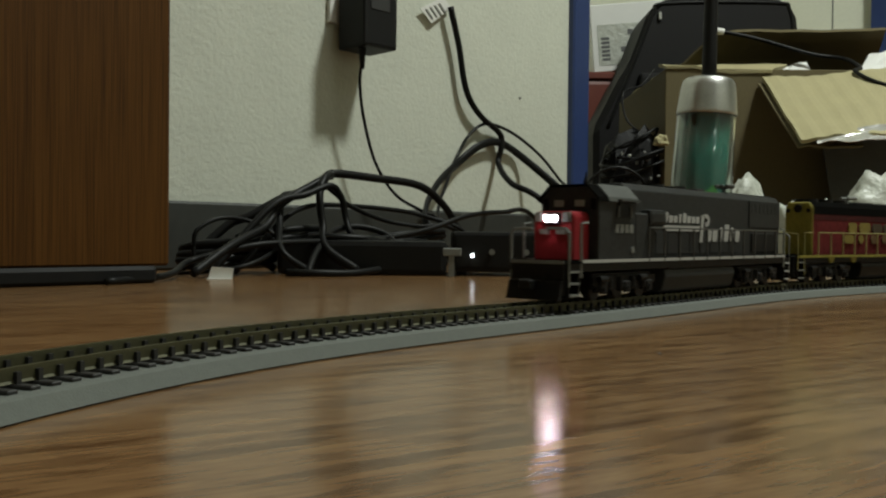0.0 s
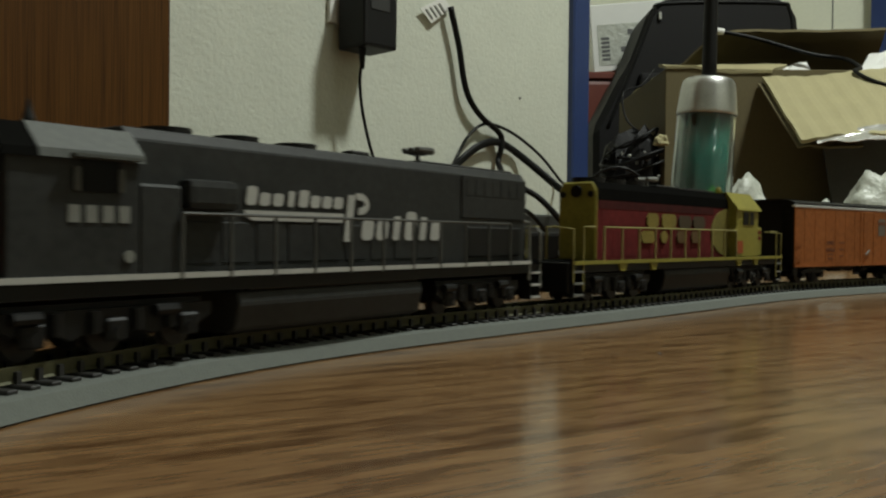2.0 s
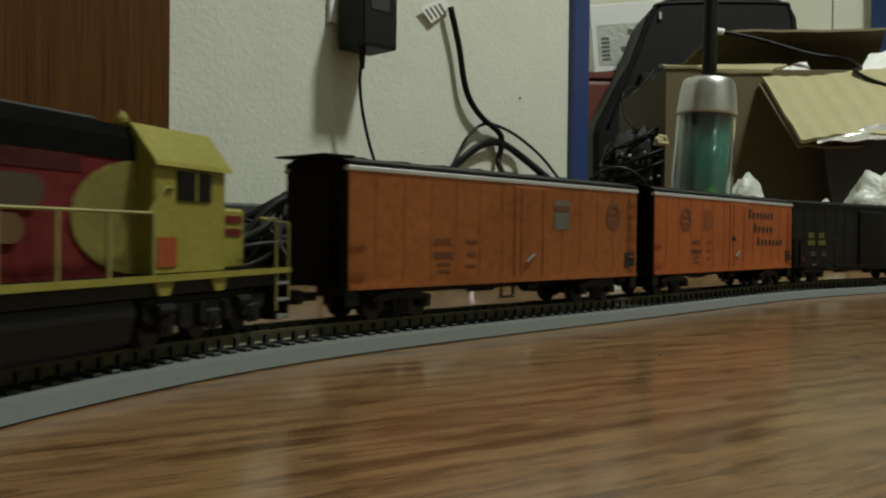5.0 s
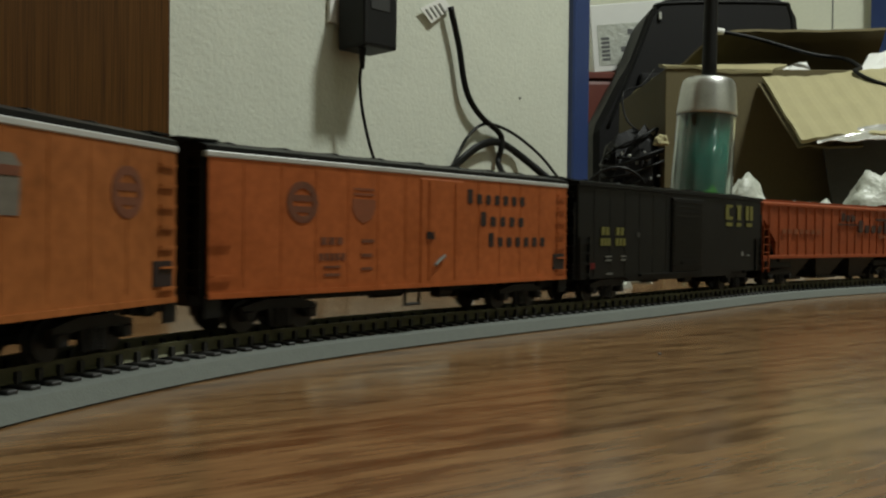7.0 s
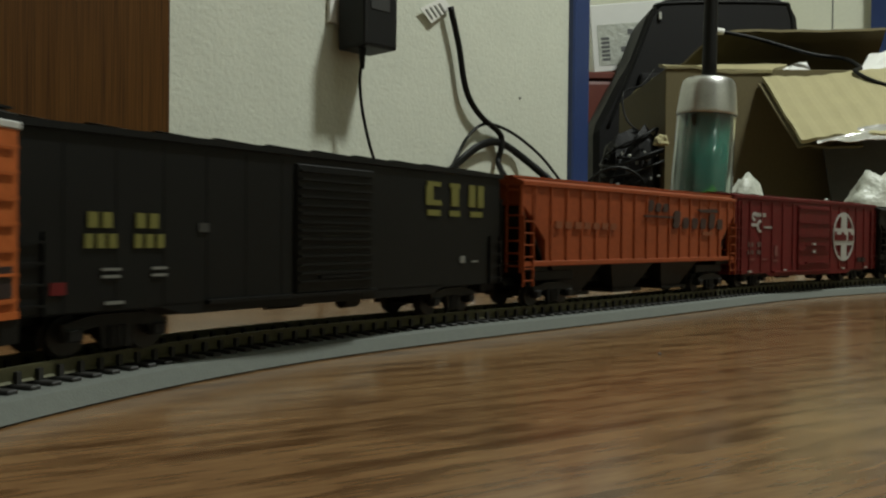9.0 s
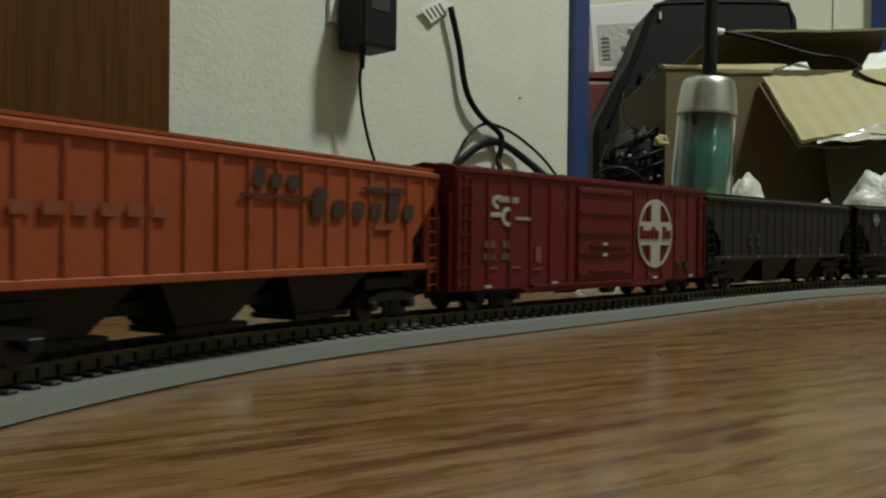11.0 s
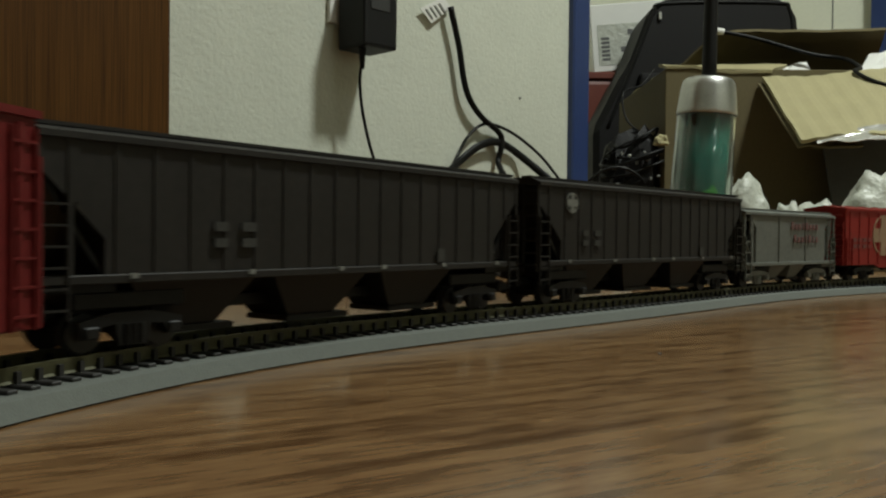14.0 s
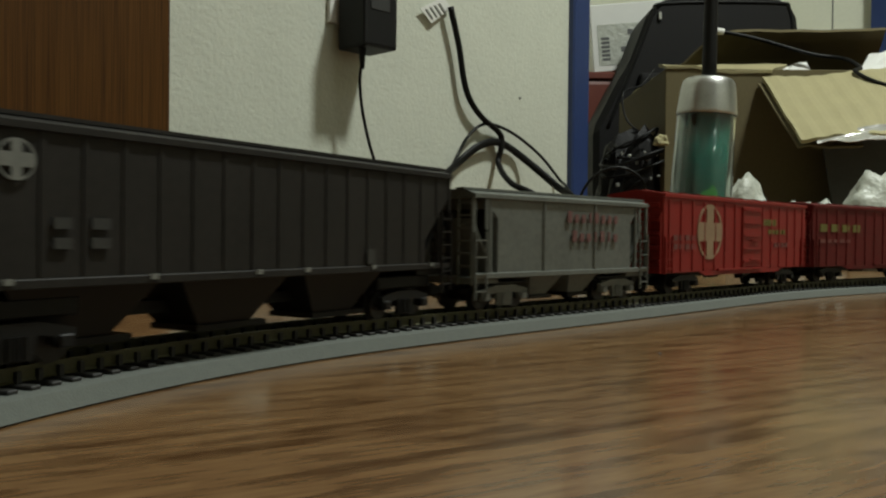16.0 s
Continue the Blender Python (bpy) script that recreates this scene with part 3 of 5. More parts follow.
def sheet(corners, thick, cuts=0, wave=0.0, ridge=0.0):
    """A card flap through four corners, with a little warp."""
    a, b, c_, d_ = [Vector(p) for p in corners]
    n = (b - a).cross(d_ - a).normalized()
    bm, k = B(), max(1, cuts)
    top, low = [], []
    for i in range(k + 1):
        for j in range(k + 1):
            u, v = i / k, j / k
            p = a.lerp(b, u).lerp(d_.lerp(c_, u), v) + n * wave * (math.sin(u * 7 + v * 3) * 0.6 + noise.noise(Vector((u * 4, v * 4, 1.3)))) + n * ridge * math.sin(u * 70)
            p += (c_ - b).normalized() * 0.006 * v * noise.noise(Vector((u * 9, 3.1, 0)))
            top.append(bm.verts.new(p + n * thick / 2))
            low.append(bm.verts.new(p - n * thick / 2))
    at = lambda i, j: i * (k + 1) + j
    for i in range(k):
        for j in range(k):
            q = [at(i, j), at(i + 1, j), at(i + 1, j + 1), at(i, j + 1)]
            bm.faces.new([top[e] for e in q])
            bm.faces.new([low[e] for e in q[::-1]])
    ring = [at(i, 0) for i in range(k)] + [at(k, j) for j in range(k)] + [at(i, k) for i in range(k, 0, -1)] + [at(0, j) for j in range(k, 0, -1)]
    for p, q in zip(ring, ring[1:] + ring[:1]):
        bm.faces.new((top[p], low[p], low[q], top[q]))
    bmesh.ops.recalc_face_normals(bm, faces=bm.faces)
    return bm


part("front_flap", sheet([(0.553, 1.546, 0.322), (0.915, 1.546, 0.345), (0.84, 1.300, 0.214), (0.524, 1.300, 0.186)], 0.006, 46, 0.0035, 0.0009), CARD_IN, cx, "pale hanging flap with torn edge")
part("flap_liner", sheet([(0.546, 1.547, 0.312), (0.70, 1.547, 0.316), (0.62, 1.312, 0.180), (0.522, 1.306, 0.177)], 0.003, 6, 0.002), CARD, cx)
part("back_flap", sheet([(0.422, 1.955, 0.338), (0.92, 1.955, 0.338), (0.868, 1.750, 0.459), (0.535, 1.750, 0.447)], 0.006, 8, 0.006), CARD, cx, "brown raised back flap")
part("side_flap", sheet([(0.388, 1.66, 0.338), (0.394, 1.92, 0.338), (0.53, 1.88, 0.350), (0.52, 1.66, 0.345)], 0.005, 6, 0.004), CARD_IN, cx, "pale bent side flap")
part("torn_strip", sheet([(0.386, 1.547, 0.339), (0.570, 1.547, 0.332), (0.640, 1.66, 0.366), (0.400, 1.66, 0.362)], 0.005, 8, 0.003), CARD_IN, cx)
TAPE = mat("clear_packing_tape", (0.75, 0.75, 0.72), 0.12, 0.6, vary=0.2, scale=60, bump=0.002, bump_scale=90)
part("tape", sheet([(0.548, 1.315, 0.2005), (0.70, 1.315, 0.2150), (0.66, 1.293, 0.192), (0.545, 1.293, 0.182)], 0.001, 8, 0.004), TAPE, cx, "shiny crumpled packing tape")
thing("card_sheet", "grey card sheet leaning on the cardboard box", "card", bm=sheet([(0.650, 1.44, 0.0), (0.85, 1.44, 0.0), (0.85, 1.535, 0.236), (0.650, 1.535, 0.232)], 0.004, 4, 0.002), material=mat("grey_card", (0.085, 0.088, 0.080), 0.6, vary=0.12, scale=20))
for q in ([(0.62, 1.66, 0.30), (0.72, 1.66, 0.30), (0.70, 1.72, 0.385), (0.655, 1.72, 0.375)], [(0.76, 1.70, 0.30), (0.90, 1.70, 0.30), (0.93, 1.76, 0.425), (0.84, 1.76, 0.41)]):
    thing("paper_sheet", "white paper sheet sticking out of the box", "paper", group="papers in the box", bm=sheet(q, 0.0012, 4, 0.004), material=WHITE)
thing("loose_cable", "black cord draped over the box flaps", "cord", bm=tube(B(), [(0.530, 1.730, 0.446), (0.603, 1.725, 0.431), (0.700, 1.70, 0.397), (0.752, 1.67, 0.382), (0.735, 1.57, 0.346), (0.703, 1.52, 0.330), (0.720, 1.47, 0.302), (0.78, 1.40, 0.270), (0.90, 1.33, 0.24), (0.99, 1.30, 0.02)], 0.0036, 10), material=CORD, smooth=True)
thing("cord_plug", "white plug at the end of a cord", "plug", bm=cyl(B(), (0.516, 1.728, 0.4475), (0.542, 1.730, 0.4440), 0.007, 0.006, 14), material=WHITE)

bg = thing("suitcase", "black soft suitcase standing behind the cardboard box", "suitcase", pose(0.642, 2.20, 0))
part("shell", prism(B(), [(-0.285, 0.012), (-0.288, 0.30), (-0.262, 0.350), (-0.236, 0.405), (-0.205, 0.455), (-0.176, 0.535), (-0.160, 0.578), (-0.138, 0.602), (-0.105, 0.612), (0.135, 0.614), (0.168, 0.606), (0.188, 0.585), (0.196, 0.55), (0.196, 0.012)], -0.10, 0.10, "y", bevel=0.014), BAG, bg)
part("front_pocket", box(B(), -0.185, 0.165, -0.122, -0.095, 0.06, 0.43, 0.012, 3), BAG, bg)
part("piping", tube(B(), [(-0.255, -0.100, 0.30), (-0.195, -0.100, 0.455), (-0.165, -0.100, 0.535), (-0.148, -0.100, 0.575), (-0.12, -0.100, 0.596), (0.135, -0.100, 0.600), (0.172, -0.100, 0.582), (0.184, -0.100, 0.50)], 0.004, 8), CORD, bg, smooth=True)
part("buckle", box(B(), -0.140, -0.131, -0.108, -0.098, 0.555, 0.575, 0.002), STEEL, bg)
for x in (-0.15, 0.15):
    part("wheel", cyl(B(), (x - 0.012, -0.07, 0.016), (x + 0.012, -0.07, 0.016), 0.016, n=16), CORD, bg)

BIN = mat("orange_red_plastic", (0.135, 0.027, 0.014), 0.5, vary=0.12, scale=30)
rb = thing("storage_bin", "red plastic storage bin half hidden by the suitcase", "bin", pose(0.425, 2.45, 0))
part("tub", box(B(), -0.07, 0.28, -0.12, 0.12, 0.0, 0.455, 0.012, 2), BIN, rb)
part("rim", box(B(), -0.075, 0.285, -0.125, 0.125, 0.455, 0.475, 0.004), BIN, rb)
wb = thing("white_carton", "white shipping carton with a printed label", "box", pose(0.500, 2.45, 0.475, 0, -5, 0))
part("carton", box(B(), -0.105, 0.10, -0.10, 0.10, 0.010, 0.19, 0.003), WHITE, wb)
part("shipping_label", box(B(), -0.088, 0.03, -0.1012, -0.1002, 0.028, 0.135), PAPER, wb, "white label with grey bars")
for i in range(6):
    part("label_bar", box(B(), -0.080, -0.058, -0.1020, -0.1012, 0.040 + i * 0.011, 0.0465 + i * 0.011), INK, wb)
for x, z in ((0.0, 0.105), (0.008, 0.085), (-0.02, 0.06), (-0.005, 0.06)):
    part("label_bar", box(B(), x - 0.008, x + 0.006, -0.1020, -0.1012, z, z + 0.014), INK, wb)

hp = thing("cable_heap", "heap of black cables and small dark parts", "cables", pose(0.345, 1.62, 0))
part("mound", crumple(0.066, 0.06, 0.245, 2.2, 0.35), BAG, hp)
rnd = random.Random(5)
for i in range(12):
    a0, r0, z0 = rnd.uniform(0, 6.28), rnd.uniform(0.03, 0.065), rnd.uniform(0.10, 0.22)
    part("loop", tube(B(), [(r0 * math.cos(a0 + k * 0.9), 0.75 * r0 * math.sin(a0 + k * 0.9) - 0.03, z0 + 0.018 * math.sin(k * 1.3 + a0)) for k in range(7)], rnd.uniform(0.0015, 0.003), 6), CORD, hp, smooth=True)
for i in range(14):
    x, z = rnd.uniform(-0.05, 0.03), rnd.uniform(0.10, 0.19)
    part("terminal", box(B(), x, x + rnd.uniform(0.003, 0.009), -0.068, -0.060, z, z + rnd.uniform(0.003, 0.007), 0.0006), P_PALE if i % 2 else STEEL, hp)
thing("loose_cable", "thin black wire hanging beside the suitcase", "cord", bm=tube(B(), [(0.402, 1.70, 0.365), (0.372, 1.68, 0.33), (0.335, 1.66, 0.312), (0.337, 1.64, 0.26), (0.372, 1.62, 0.22), (0.385, 1.61, 0.185), (0.36, 1.60, 0.15), (0.33, 1.58, 0.12), (0.30, 1.55, 0.005)], 0.0018, 8), material=CORD, smooth=True)
thing("foam_scrap", "small tan foam scrap at the box corner", "scrap", pose(0.372, 1.52, 0.2), bm=crumple(0.012, 0.01, 0.018, 6.0), material=CARD_IN)

# strips and a joint on the closet's side wall
for b in (1.336, 1.63):
    thing("wall_strip", "thin white vertical strip on the closet wall", "trim strip", ROOM, "closet strips", box(B(), OP1 + 0.048, OP1 + 0.0546, b - 0.006, b + 0.006, 0, 2.2, 0.001), WHITE)
thing("panel_joint", "dark vertical joint in the closet wall", "joint", ROOM, bm=box(B(), OP1 + 0.053, OP1 + 0.0547, 1.155, 1.158, 0, 2.2), material=INK)
thing("loose_cable", "thin black cord arching up from the floor by the bottle", "cord", bm=tube(B(), [(0.172, 1.12, 0.0025), (0.172, 1.12, 0.08), (0.181, 1.12, 0.108), (0.200, 1.12, 0.125), (0.222, 1.12, 0.130), (0.243, 1.12, 0.122), (0.255, 1.12, 0.104), (0.258, 1.12, 0.06), (0.258, 1.12, 0.0025)], 0.0018, 8), material=CORD, smooth=True)


# ---- the train: x runs from the head end to the tail, y away from the viewer's side, z up from the rail tops ----
def wheelset(parent, x):
    bm = B()
    for y in (-0.0086, 0.0086):
        o = 1 if y > 0 else -1
        cyl(bm, (x, y - o * 0.0010, 0.0052), (x, y + o * 0.0013, 0.0052), 0.0051, n=16)
        cyl(bm, (x, y - o * 0.0018, 0.0052), (x, y - o * 0.0010, 0.0052), 0.0058, n=16)
    cyl(bm, (x, -0.0125, 0.0052), (x, 0.0125, 0.0052), 0.0012, n=8)
    part("wheelset", bm, P_WHEEL, parent, "dull metal wheels")


def freight_truck(car, x, color=None):
    """Two axles between cast side frames with springs."""
    bm = B()
    for s in (-1, 1):
        y0, y1 = sorted((s * 0.0122, s * 0.0142))
        prism(bm, [(x - 0.0155, 0.0085), (x - 0.0125, 0.0092), (x - 0.006, 0.0105), (x + 0.006, 0.0105), (x + 0.0125, 0.0092), (x + 0.0155, 0.0085), (x + 0.015, 0.0040),
                   (x + 0.0105, 0.0040), (x + 0.0095, 0.0068), (x + 0.0052, 0.0075), (x + 0.0042, 0.0018), (x - 0.0042, 0.0018), (x - 0.0052, 0.0075), (x - 0.0095, 0.0068), (x - 0.0105, 0.0040), (x - 0.015, 0.0040)], y0, y1, "y")
        for k in (-0.002, 0, 0.002):
            cyl(bm, (x + k, s * 0.0146, 0.0022), (x + k, s * 0.0146, 0.0075), 0.0008, n=6)
        for k in (-0.0125, 0.0125):
            box(bm, x + k - 0.002, x + k + 0.002, *sorted((s * 0.0138, s * 0.0152)), 0.0040, 0.0072, 0.0004)
    box(bm, x - 0.003, x + 0.003, -0.0125, 0.0125, 0.0045, 0.0095)
    cyl(bm, (x, 0, 0.009), (x, 0, 0.0125), 0.004)
    t = part("truck", bm, color or P_TRUK, car, "cast freight truck")
    for k in (-0.0118, 0.0118):
        wheelset(t, x + k)


def loco_truck(car, x, color=None):
    """Three axles, long side frames, journal boxes, springs and brake cylinders."""
    bm = B()
    for s in (-1, 1):
        y0, y1 = sorted((s * 0.0125, s * 0.0145))
        prism(bm, [(x - 0.031, 0.012), (x + 0.031, 0.012), (x + 0.031, 0.0085), (x + 0.027, 0.0065), (x + 0.018, 0.0068), (x + 0.012, 0.0045), (x + 0.006, 0.0065), (x - 0.006, 0.0065),
                   (x - 0.012, 0.0045), (x - 0.018, 0.0068), (x - 0.027, 0.0065), (x - 0.031, 0.0085)], y0, y1, "y")
        for k in (-0.0225, 0.0, 0.0225):
            box(bm, x + k - 0.0032, x + k + 0.0032, *sorted((s * 0.0143, s * 0.0162)), 0.0035, 0.0095, 0.0007)
            cyl(bm, (x + k, s * 0.0160, 0.0056), (x + k, s * 0.0168, 0.0056), 0.0017, n=10)
        for k in (-0.0165, -0.0062, 0.0062, 0.0165):
            cyl(bm, (x + k, s * 0.0152, 0.006), (x + k, s * 0.0152, 0.0115), 0.0016, n=8)
        for k in (-0.028, 0.011):
            cyl(bm, (x + k, s * 0.0162, 0.0108), (x + k + 0.007, s * 0.0162, 0.0108), 0.0016, n=8)
    box(bm, x - 0.029, x + 0.029, -0.0125, 0.0125, 0.006, 0.0135)
    t = part("truck", bm, color or P_TRUK, car, "three-axle locomotive truck")
    for k in (-0.0225, 0.0, 0.0225):
        wheelset(t, x + k)


def coupler(car, x, d):
    bm = box(B(), min(x, x + d * 0.009), max(x, x + d * 0.009), -0.0016, 0.0016, 0.0075, 0.0105)
    box(bm, min(x + d * 0.007, x + d * 0.0115), max(x + d * 0.007, x + d * 0.0115), -0.0035, 0.0035, 0.0065, 0.0115, 0.0008)
    part("coupler", bm, P_TRUK, car, "black knuckle coupler")


def ladder(car, x0, x1, y, z0, z1, n, material, name="ladder", depth=0.001, stiles=True):
    bm = B()
    for x in (x0, x1) if stiles else ():
        box(bm, x - 0.0003, x + 0.0003, y - depth, y, z0, z1)
    for i in range(n):
        z = z0 + (z1 - z0) * (i + 0.5) / n
        box(bm, x0, x1, y - depth, y - depth + 0.0006, z - 0.0003, z + 0.0003)
    part(name, bm, material, car)


def end_ladder(car, x, d, y0, y1, z0, z1, n, material):
    bm = B()
    for y in (y0, y1):
        box(bm, min(x, x + d * 0.001), max(x, x + d * 0.001), y - 0.0004, y + 0.0004, z0, z1)
    for i in range(n):
        z = z0 + (z1 - z0) * (i + 0.5) / n
        box(bm, min(x, x + d * 0.0012), max(x, x + d * 0.0012), y0, y1, z - 0.0004, z + 0.0004)
    part("end_ladder", bm, material, car)


def bars(car, name, material, y, rows, label=""):
    """Lettering that is left as plain bars, one part each: rows of (x0, x1, z0, z1, letters, slant)."""
    for x0, x1, z0, z1, n, slant in rows:
        w = (x1 - x0) / n
        for i in range(n):
            a, b = x0 + i * w + w * 0.16, x0 + (i + 1) * w - w * 0.16
            k = slant * (z1 - z0)
            part(name, prism(B(), [(a, z0), (b, z0), (b + k, z1), (a + k, z1)], y - 0.00025, y + 0.0002, "y"), material, car, label)


def word(car, name, material, y, x0, z0, height, length, tops, slant, label="", trim=0.10):
    """A word left as plain rounded blocks that stand as high as its letters do."""
    w = length / len(tops)
    for i, top in enumerate(tops):
        h, a, b = height * top, x0 + (i + trim) * w, x0 + (i + 0.98 - trim) * w
        if 1.15 < top < 1.3:
            a, b = a + w * 0.16, b - w * 0.16
        c = min(b - a, h) * 0.20
        out = [(a + c, 0), (b - c, 0), (b, c), (b, h - c), (b - c, h), (a + c, h), (a, h - c), (a, c)]
        part(name, prism(B(), [(u + slant * v, z0 + v) for u, v in out], y - 0.00025, y + 0.0002, "y"), material, car, label)


def ring_letter(bm, xc, zc, rx, rz, width, y, n=28, gap=None):
    """A flat open or closed ring on a car side."""
    a0, a1 = gap or (0, 2 * math.pi)
    cols = []
    for i in range(n + 1 if gap else n):
        t = a0 + (a1 - a0) * i / n
        cols.append([bm.verts.new((xc + (rx - k) * math.cos(t), y + h, zc + (rz - k) * math.sin(t))) for k, h in ((0, -0.00025), (0, 0.0002), (width, 0.0002), (width, -0.00025))])
    fs = []
    for p, q in zip(cols, cols[1:] + ([] if gap else cols[:1])):
        fs += [bm.faces.new((p[j], q[j], q[(j + 1) % 4], p[(j + 1) % 4])) for j in range(4)]
    if gap:
        fs += [bm.faces.new(cols[0]), bm.faces.new(cols[-1][::-1])]
    bmesh.ops.recalc_face_normals(bm, faces=fs)
    return bm


def cross_emblem(car, xc, zc, r, y, material, rz=None):
    """A cross within a circle, as a plain shape."""
    rz = rz or r
    bm = ring_letter(B(), xc, zc, r, rz, r * 0.09, y)
    box(bm, xc - r * 0.27, xc + r * 0.27, y - 0.0003, y + 0.0002, zc - rz * 0.97, zc + rz * 0.97)
    for d in (-1, 1):
        box(bm, *sorted((xc + d * r * 0.92, xc + d * r * 0.27)), y - 0.0003, y + 0.0002, zc - rz * 0.34, zc + rz * 0.34)
    part("round_emblem", bm, material, car, "round cross emblem")


def blob(x0, x1, y, z0, z1, c=0.0022):
    """A flat block with cut corners, for a worn letter."""
    return prism(B(), [(x0 + c, z0), (x1 - c, z0), (x1, z0 + c), (x1, z1 - c), (x1 - c, z1), (x0 + c, z1), (x0, z1 - c), (x0, z0 + c)], y - 0.0003, y + 0.0003, "y")


def handrail(car, posts, top, foot, y, material, name="handrail"):
    """A walkway rail: a wire along the tops of its stanchions."""
    r = part(name, tube(B(), [(x, y, top) for x in (posts[0], (posts[0] + posts[-1]) / 2, posts[-1])], 0.0005, 6, smooth=False), material, car, "thin wire handrail")
    for x in posts:
        part("stanchion", box(B(), x - 0.0004, x + 0.0004, y - 0.0004, y + 0.0004, foot, top), material, r)


def steps(car, x, d, y, material, mesh_mat):
    """Corner steps: side plates and four treads."""
    bm = B()
    s = 1 if y > 0 else -1
    y0, y1 = sorted((y, y - s * 0.006))
    box(bm, x - 0.0004, x + 0.0004, y0, y1, 0.003, 0.0205)
    box(bm, x + d * 0.0082 - 0.0004, x + d * 0.0082 + 0.0004, y0, y1, 0.003, 0.0205)
    st = part("step_well", bm, mesh_mat, car)
    for z in (0.0035, 0.009, 0.0145):
        part("tread", box(B(), min(x, x + d * 0.008), max(x, x + d * 0.008), *sorted((y + s * 0.0006, y - s * 0.005)), z, z + 0.0009), material, st)


def dark_locomotive():
    c = thing("diesel_locomotive", "dark grey six-axle model diesel locomotive with scarlet nose and lit headlight", "model train")
    L = 0.135
    F = L + 0.0052
    part("frame", box(B(), -F, L + 0.0, -0.0165, 0.0165, 0.0150, 0.0188), P_TRUK, c, "black underframe")
    part("walkway", box(B(), -F + 0.001, L - 0.001, -0.0172, 0.0172, 0.0188, 0.0198), P_DECK, c)
    for y in (-0.0174, 0.0174):
        o = 0.0004 if y > 0 else -0.0004
        part("sill_stripe", box(B(), -F + 0.011, L - 0.011, *sorted((y - o, y + o)), 0.0190, 0.0205), P_WHITE, c, "worn white sill stripe")
    part("nose", prism(B(), [(-0.0115, 0.020), (0.0115, 0.020), (0.0115, 0.0415), (0.0098, 0.0436), (-0.0098, 0.0436), (-0.0115, 0.0415)], -0.1280, -0.1143, bevel=0.0007), P_SCAR, c, "scarlet low nose")
    cabp = part("cab", prism(B(), [(-0.0168, 0.020), (0.0168, 0.020), (0.0168, 0.0500), (0.0110, 0.0562), (-0.0110, 0.0562), (-0.0168, 0.0500)], -0.1143, -0.0787, bevel=0.0005), P_DARK, c)
    # roof in two tones: slopes painted pale as if lit, front black
    part("cab_roof", prism(B(), [(-0.0182, 0.0488), (-0.0176, 0.0510), (-0.0112, 0.0575), (0.0112, 0.0575), (0.0176, 0.0510), (0.0182, 0.0488), (0.0170, 0.0500), (0.0108, 0.0566), (-0.0108, 0.0566), (-0.0170, 0.0500)], -0.1070, -0.0780), P_ROOF, cabp, "cab roof, its lit slopes painted light grey")
    part("cab_brow", prism(B(), [(-0.0180, 0.0486), (-0.0174, 0.0508), (-0.0108, 0.0571), (0.0108, 0.0571), (0.0174, 0.0508), (0.0180, 0.0486), (0.0170, 0.0500), (0.0108, 0.0566), (-0.0108, 0.0566), (-0.0170, 0.0500)], -0.1160, -0.1070), P_DECK, cabp, "black cab brow")
    for s in (-1, 1):
        y = s * 0.0169
        part("side_window", box(B(), -0.0955, -0.0850, *sorted((y - 0.0004, y + 0.0003)), 0.0410, 0.0488), P_GLAS, cabp, "dark cab side window")
        part("sun_visor", prism(B(), [(-0.0990, 0.0500), (-0.0805, 0.0500), (-0.0805, 0.0492), (-0.0990, 0.0492)], *sorted((s * 0.0165, s * 0.0205)), "y"), P_ROOF, cabp)
        for x in (-0.0968, -0.0846):
            part("window_post", box(B(), x - 0.0010, x + 0.0008, *sorted((y - 0.0003, y + s * 0.0008)), 0.0412, 0.0470), P_POST, cabp)
        part("windscreen", box(B(), -0.1150, -0.1142, *sorted((s * 0.0034, s * 0.0086)), 0.0462, 0.0494), P_PANE, cabp, "windscreen pane painted pale as if light showed through")
        part("corner_window", box(B(), -0.1150, -0.1142, *sorted((s * 0.0125, s * 0.0152)), 0.0445, 0.0500), P_GLAS, cabp)
        bars(c, "cab_number_bar", P_PALE, s * 0.0169, [(-0.0998, -0.0812, 0.0335, 0.0378, 4, 0)])
        part("cab_step_light", cyl(B(), (-0.0822, s * 0.0166, 0.0250), (-0.0822, s * 0.0176, 0.0250), 0.0016, n=10), P_PALE, c)
        # side walk box behind the cab
        part("blower_duct", box(B(), -0.0625, -0.0440, *sorted((s * 0.0100, s * 0.0165)), 0.0375, 0.0462, 0.0022, 2), P_DARK, c, "rounded blower duct")
        part("battery_box", box(B(), -0.0788, -0.0650, *sorted((s * 0.0100, s * 0.0166)), 0.0200, 0.0440, 0.0008), P_DARK, c)
    part("roof_beacon", lathe(B(), [(0.0016, 0), (0.0016, 0.002), (0.0008, 0.0045), (0.0003, 0.007)], 10), P_TRUK, cabp).matrix_basis = pose(-0.0993, 0, 0.0574)
    hood = part("long_hood", prism(B(), [(-0.0107, 0.020), (0.0107, 0.020), (0.0107, 0.0560), (0.0082, 0.0594), (-0.0082, 0.0594), (-0.0107, 0.0560)], -0.0787, 0.1300, bevel=0.0004), P_DARK, c, "weathered dark grey hood")
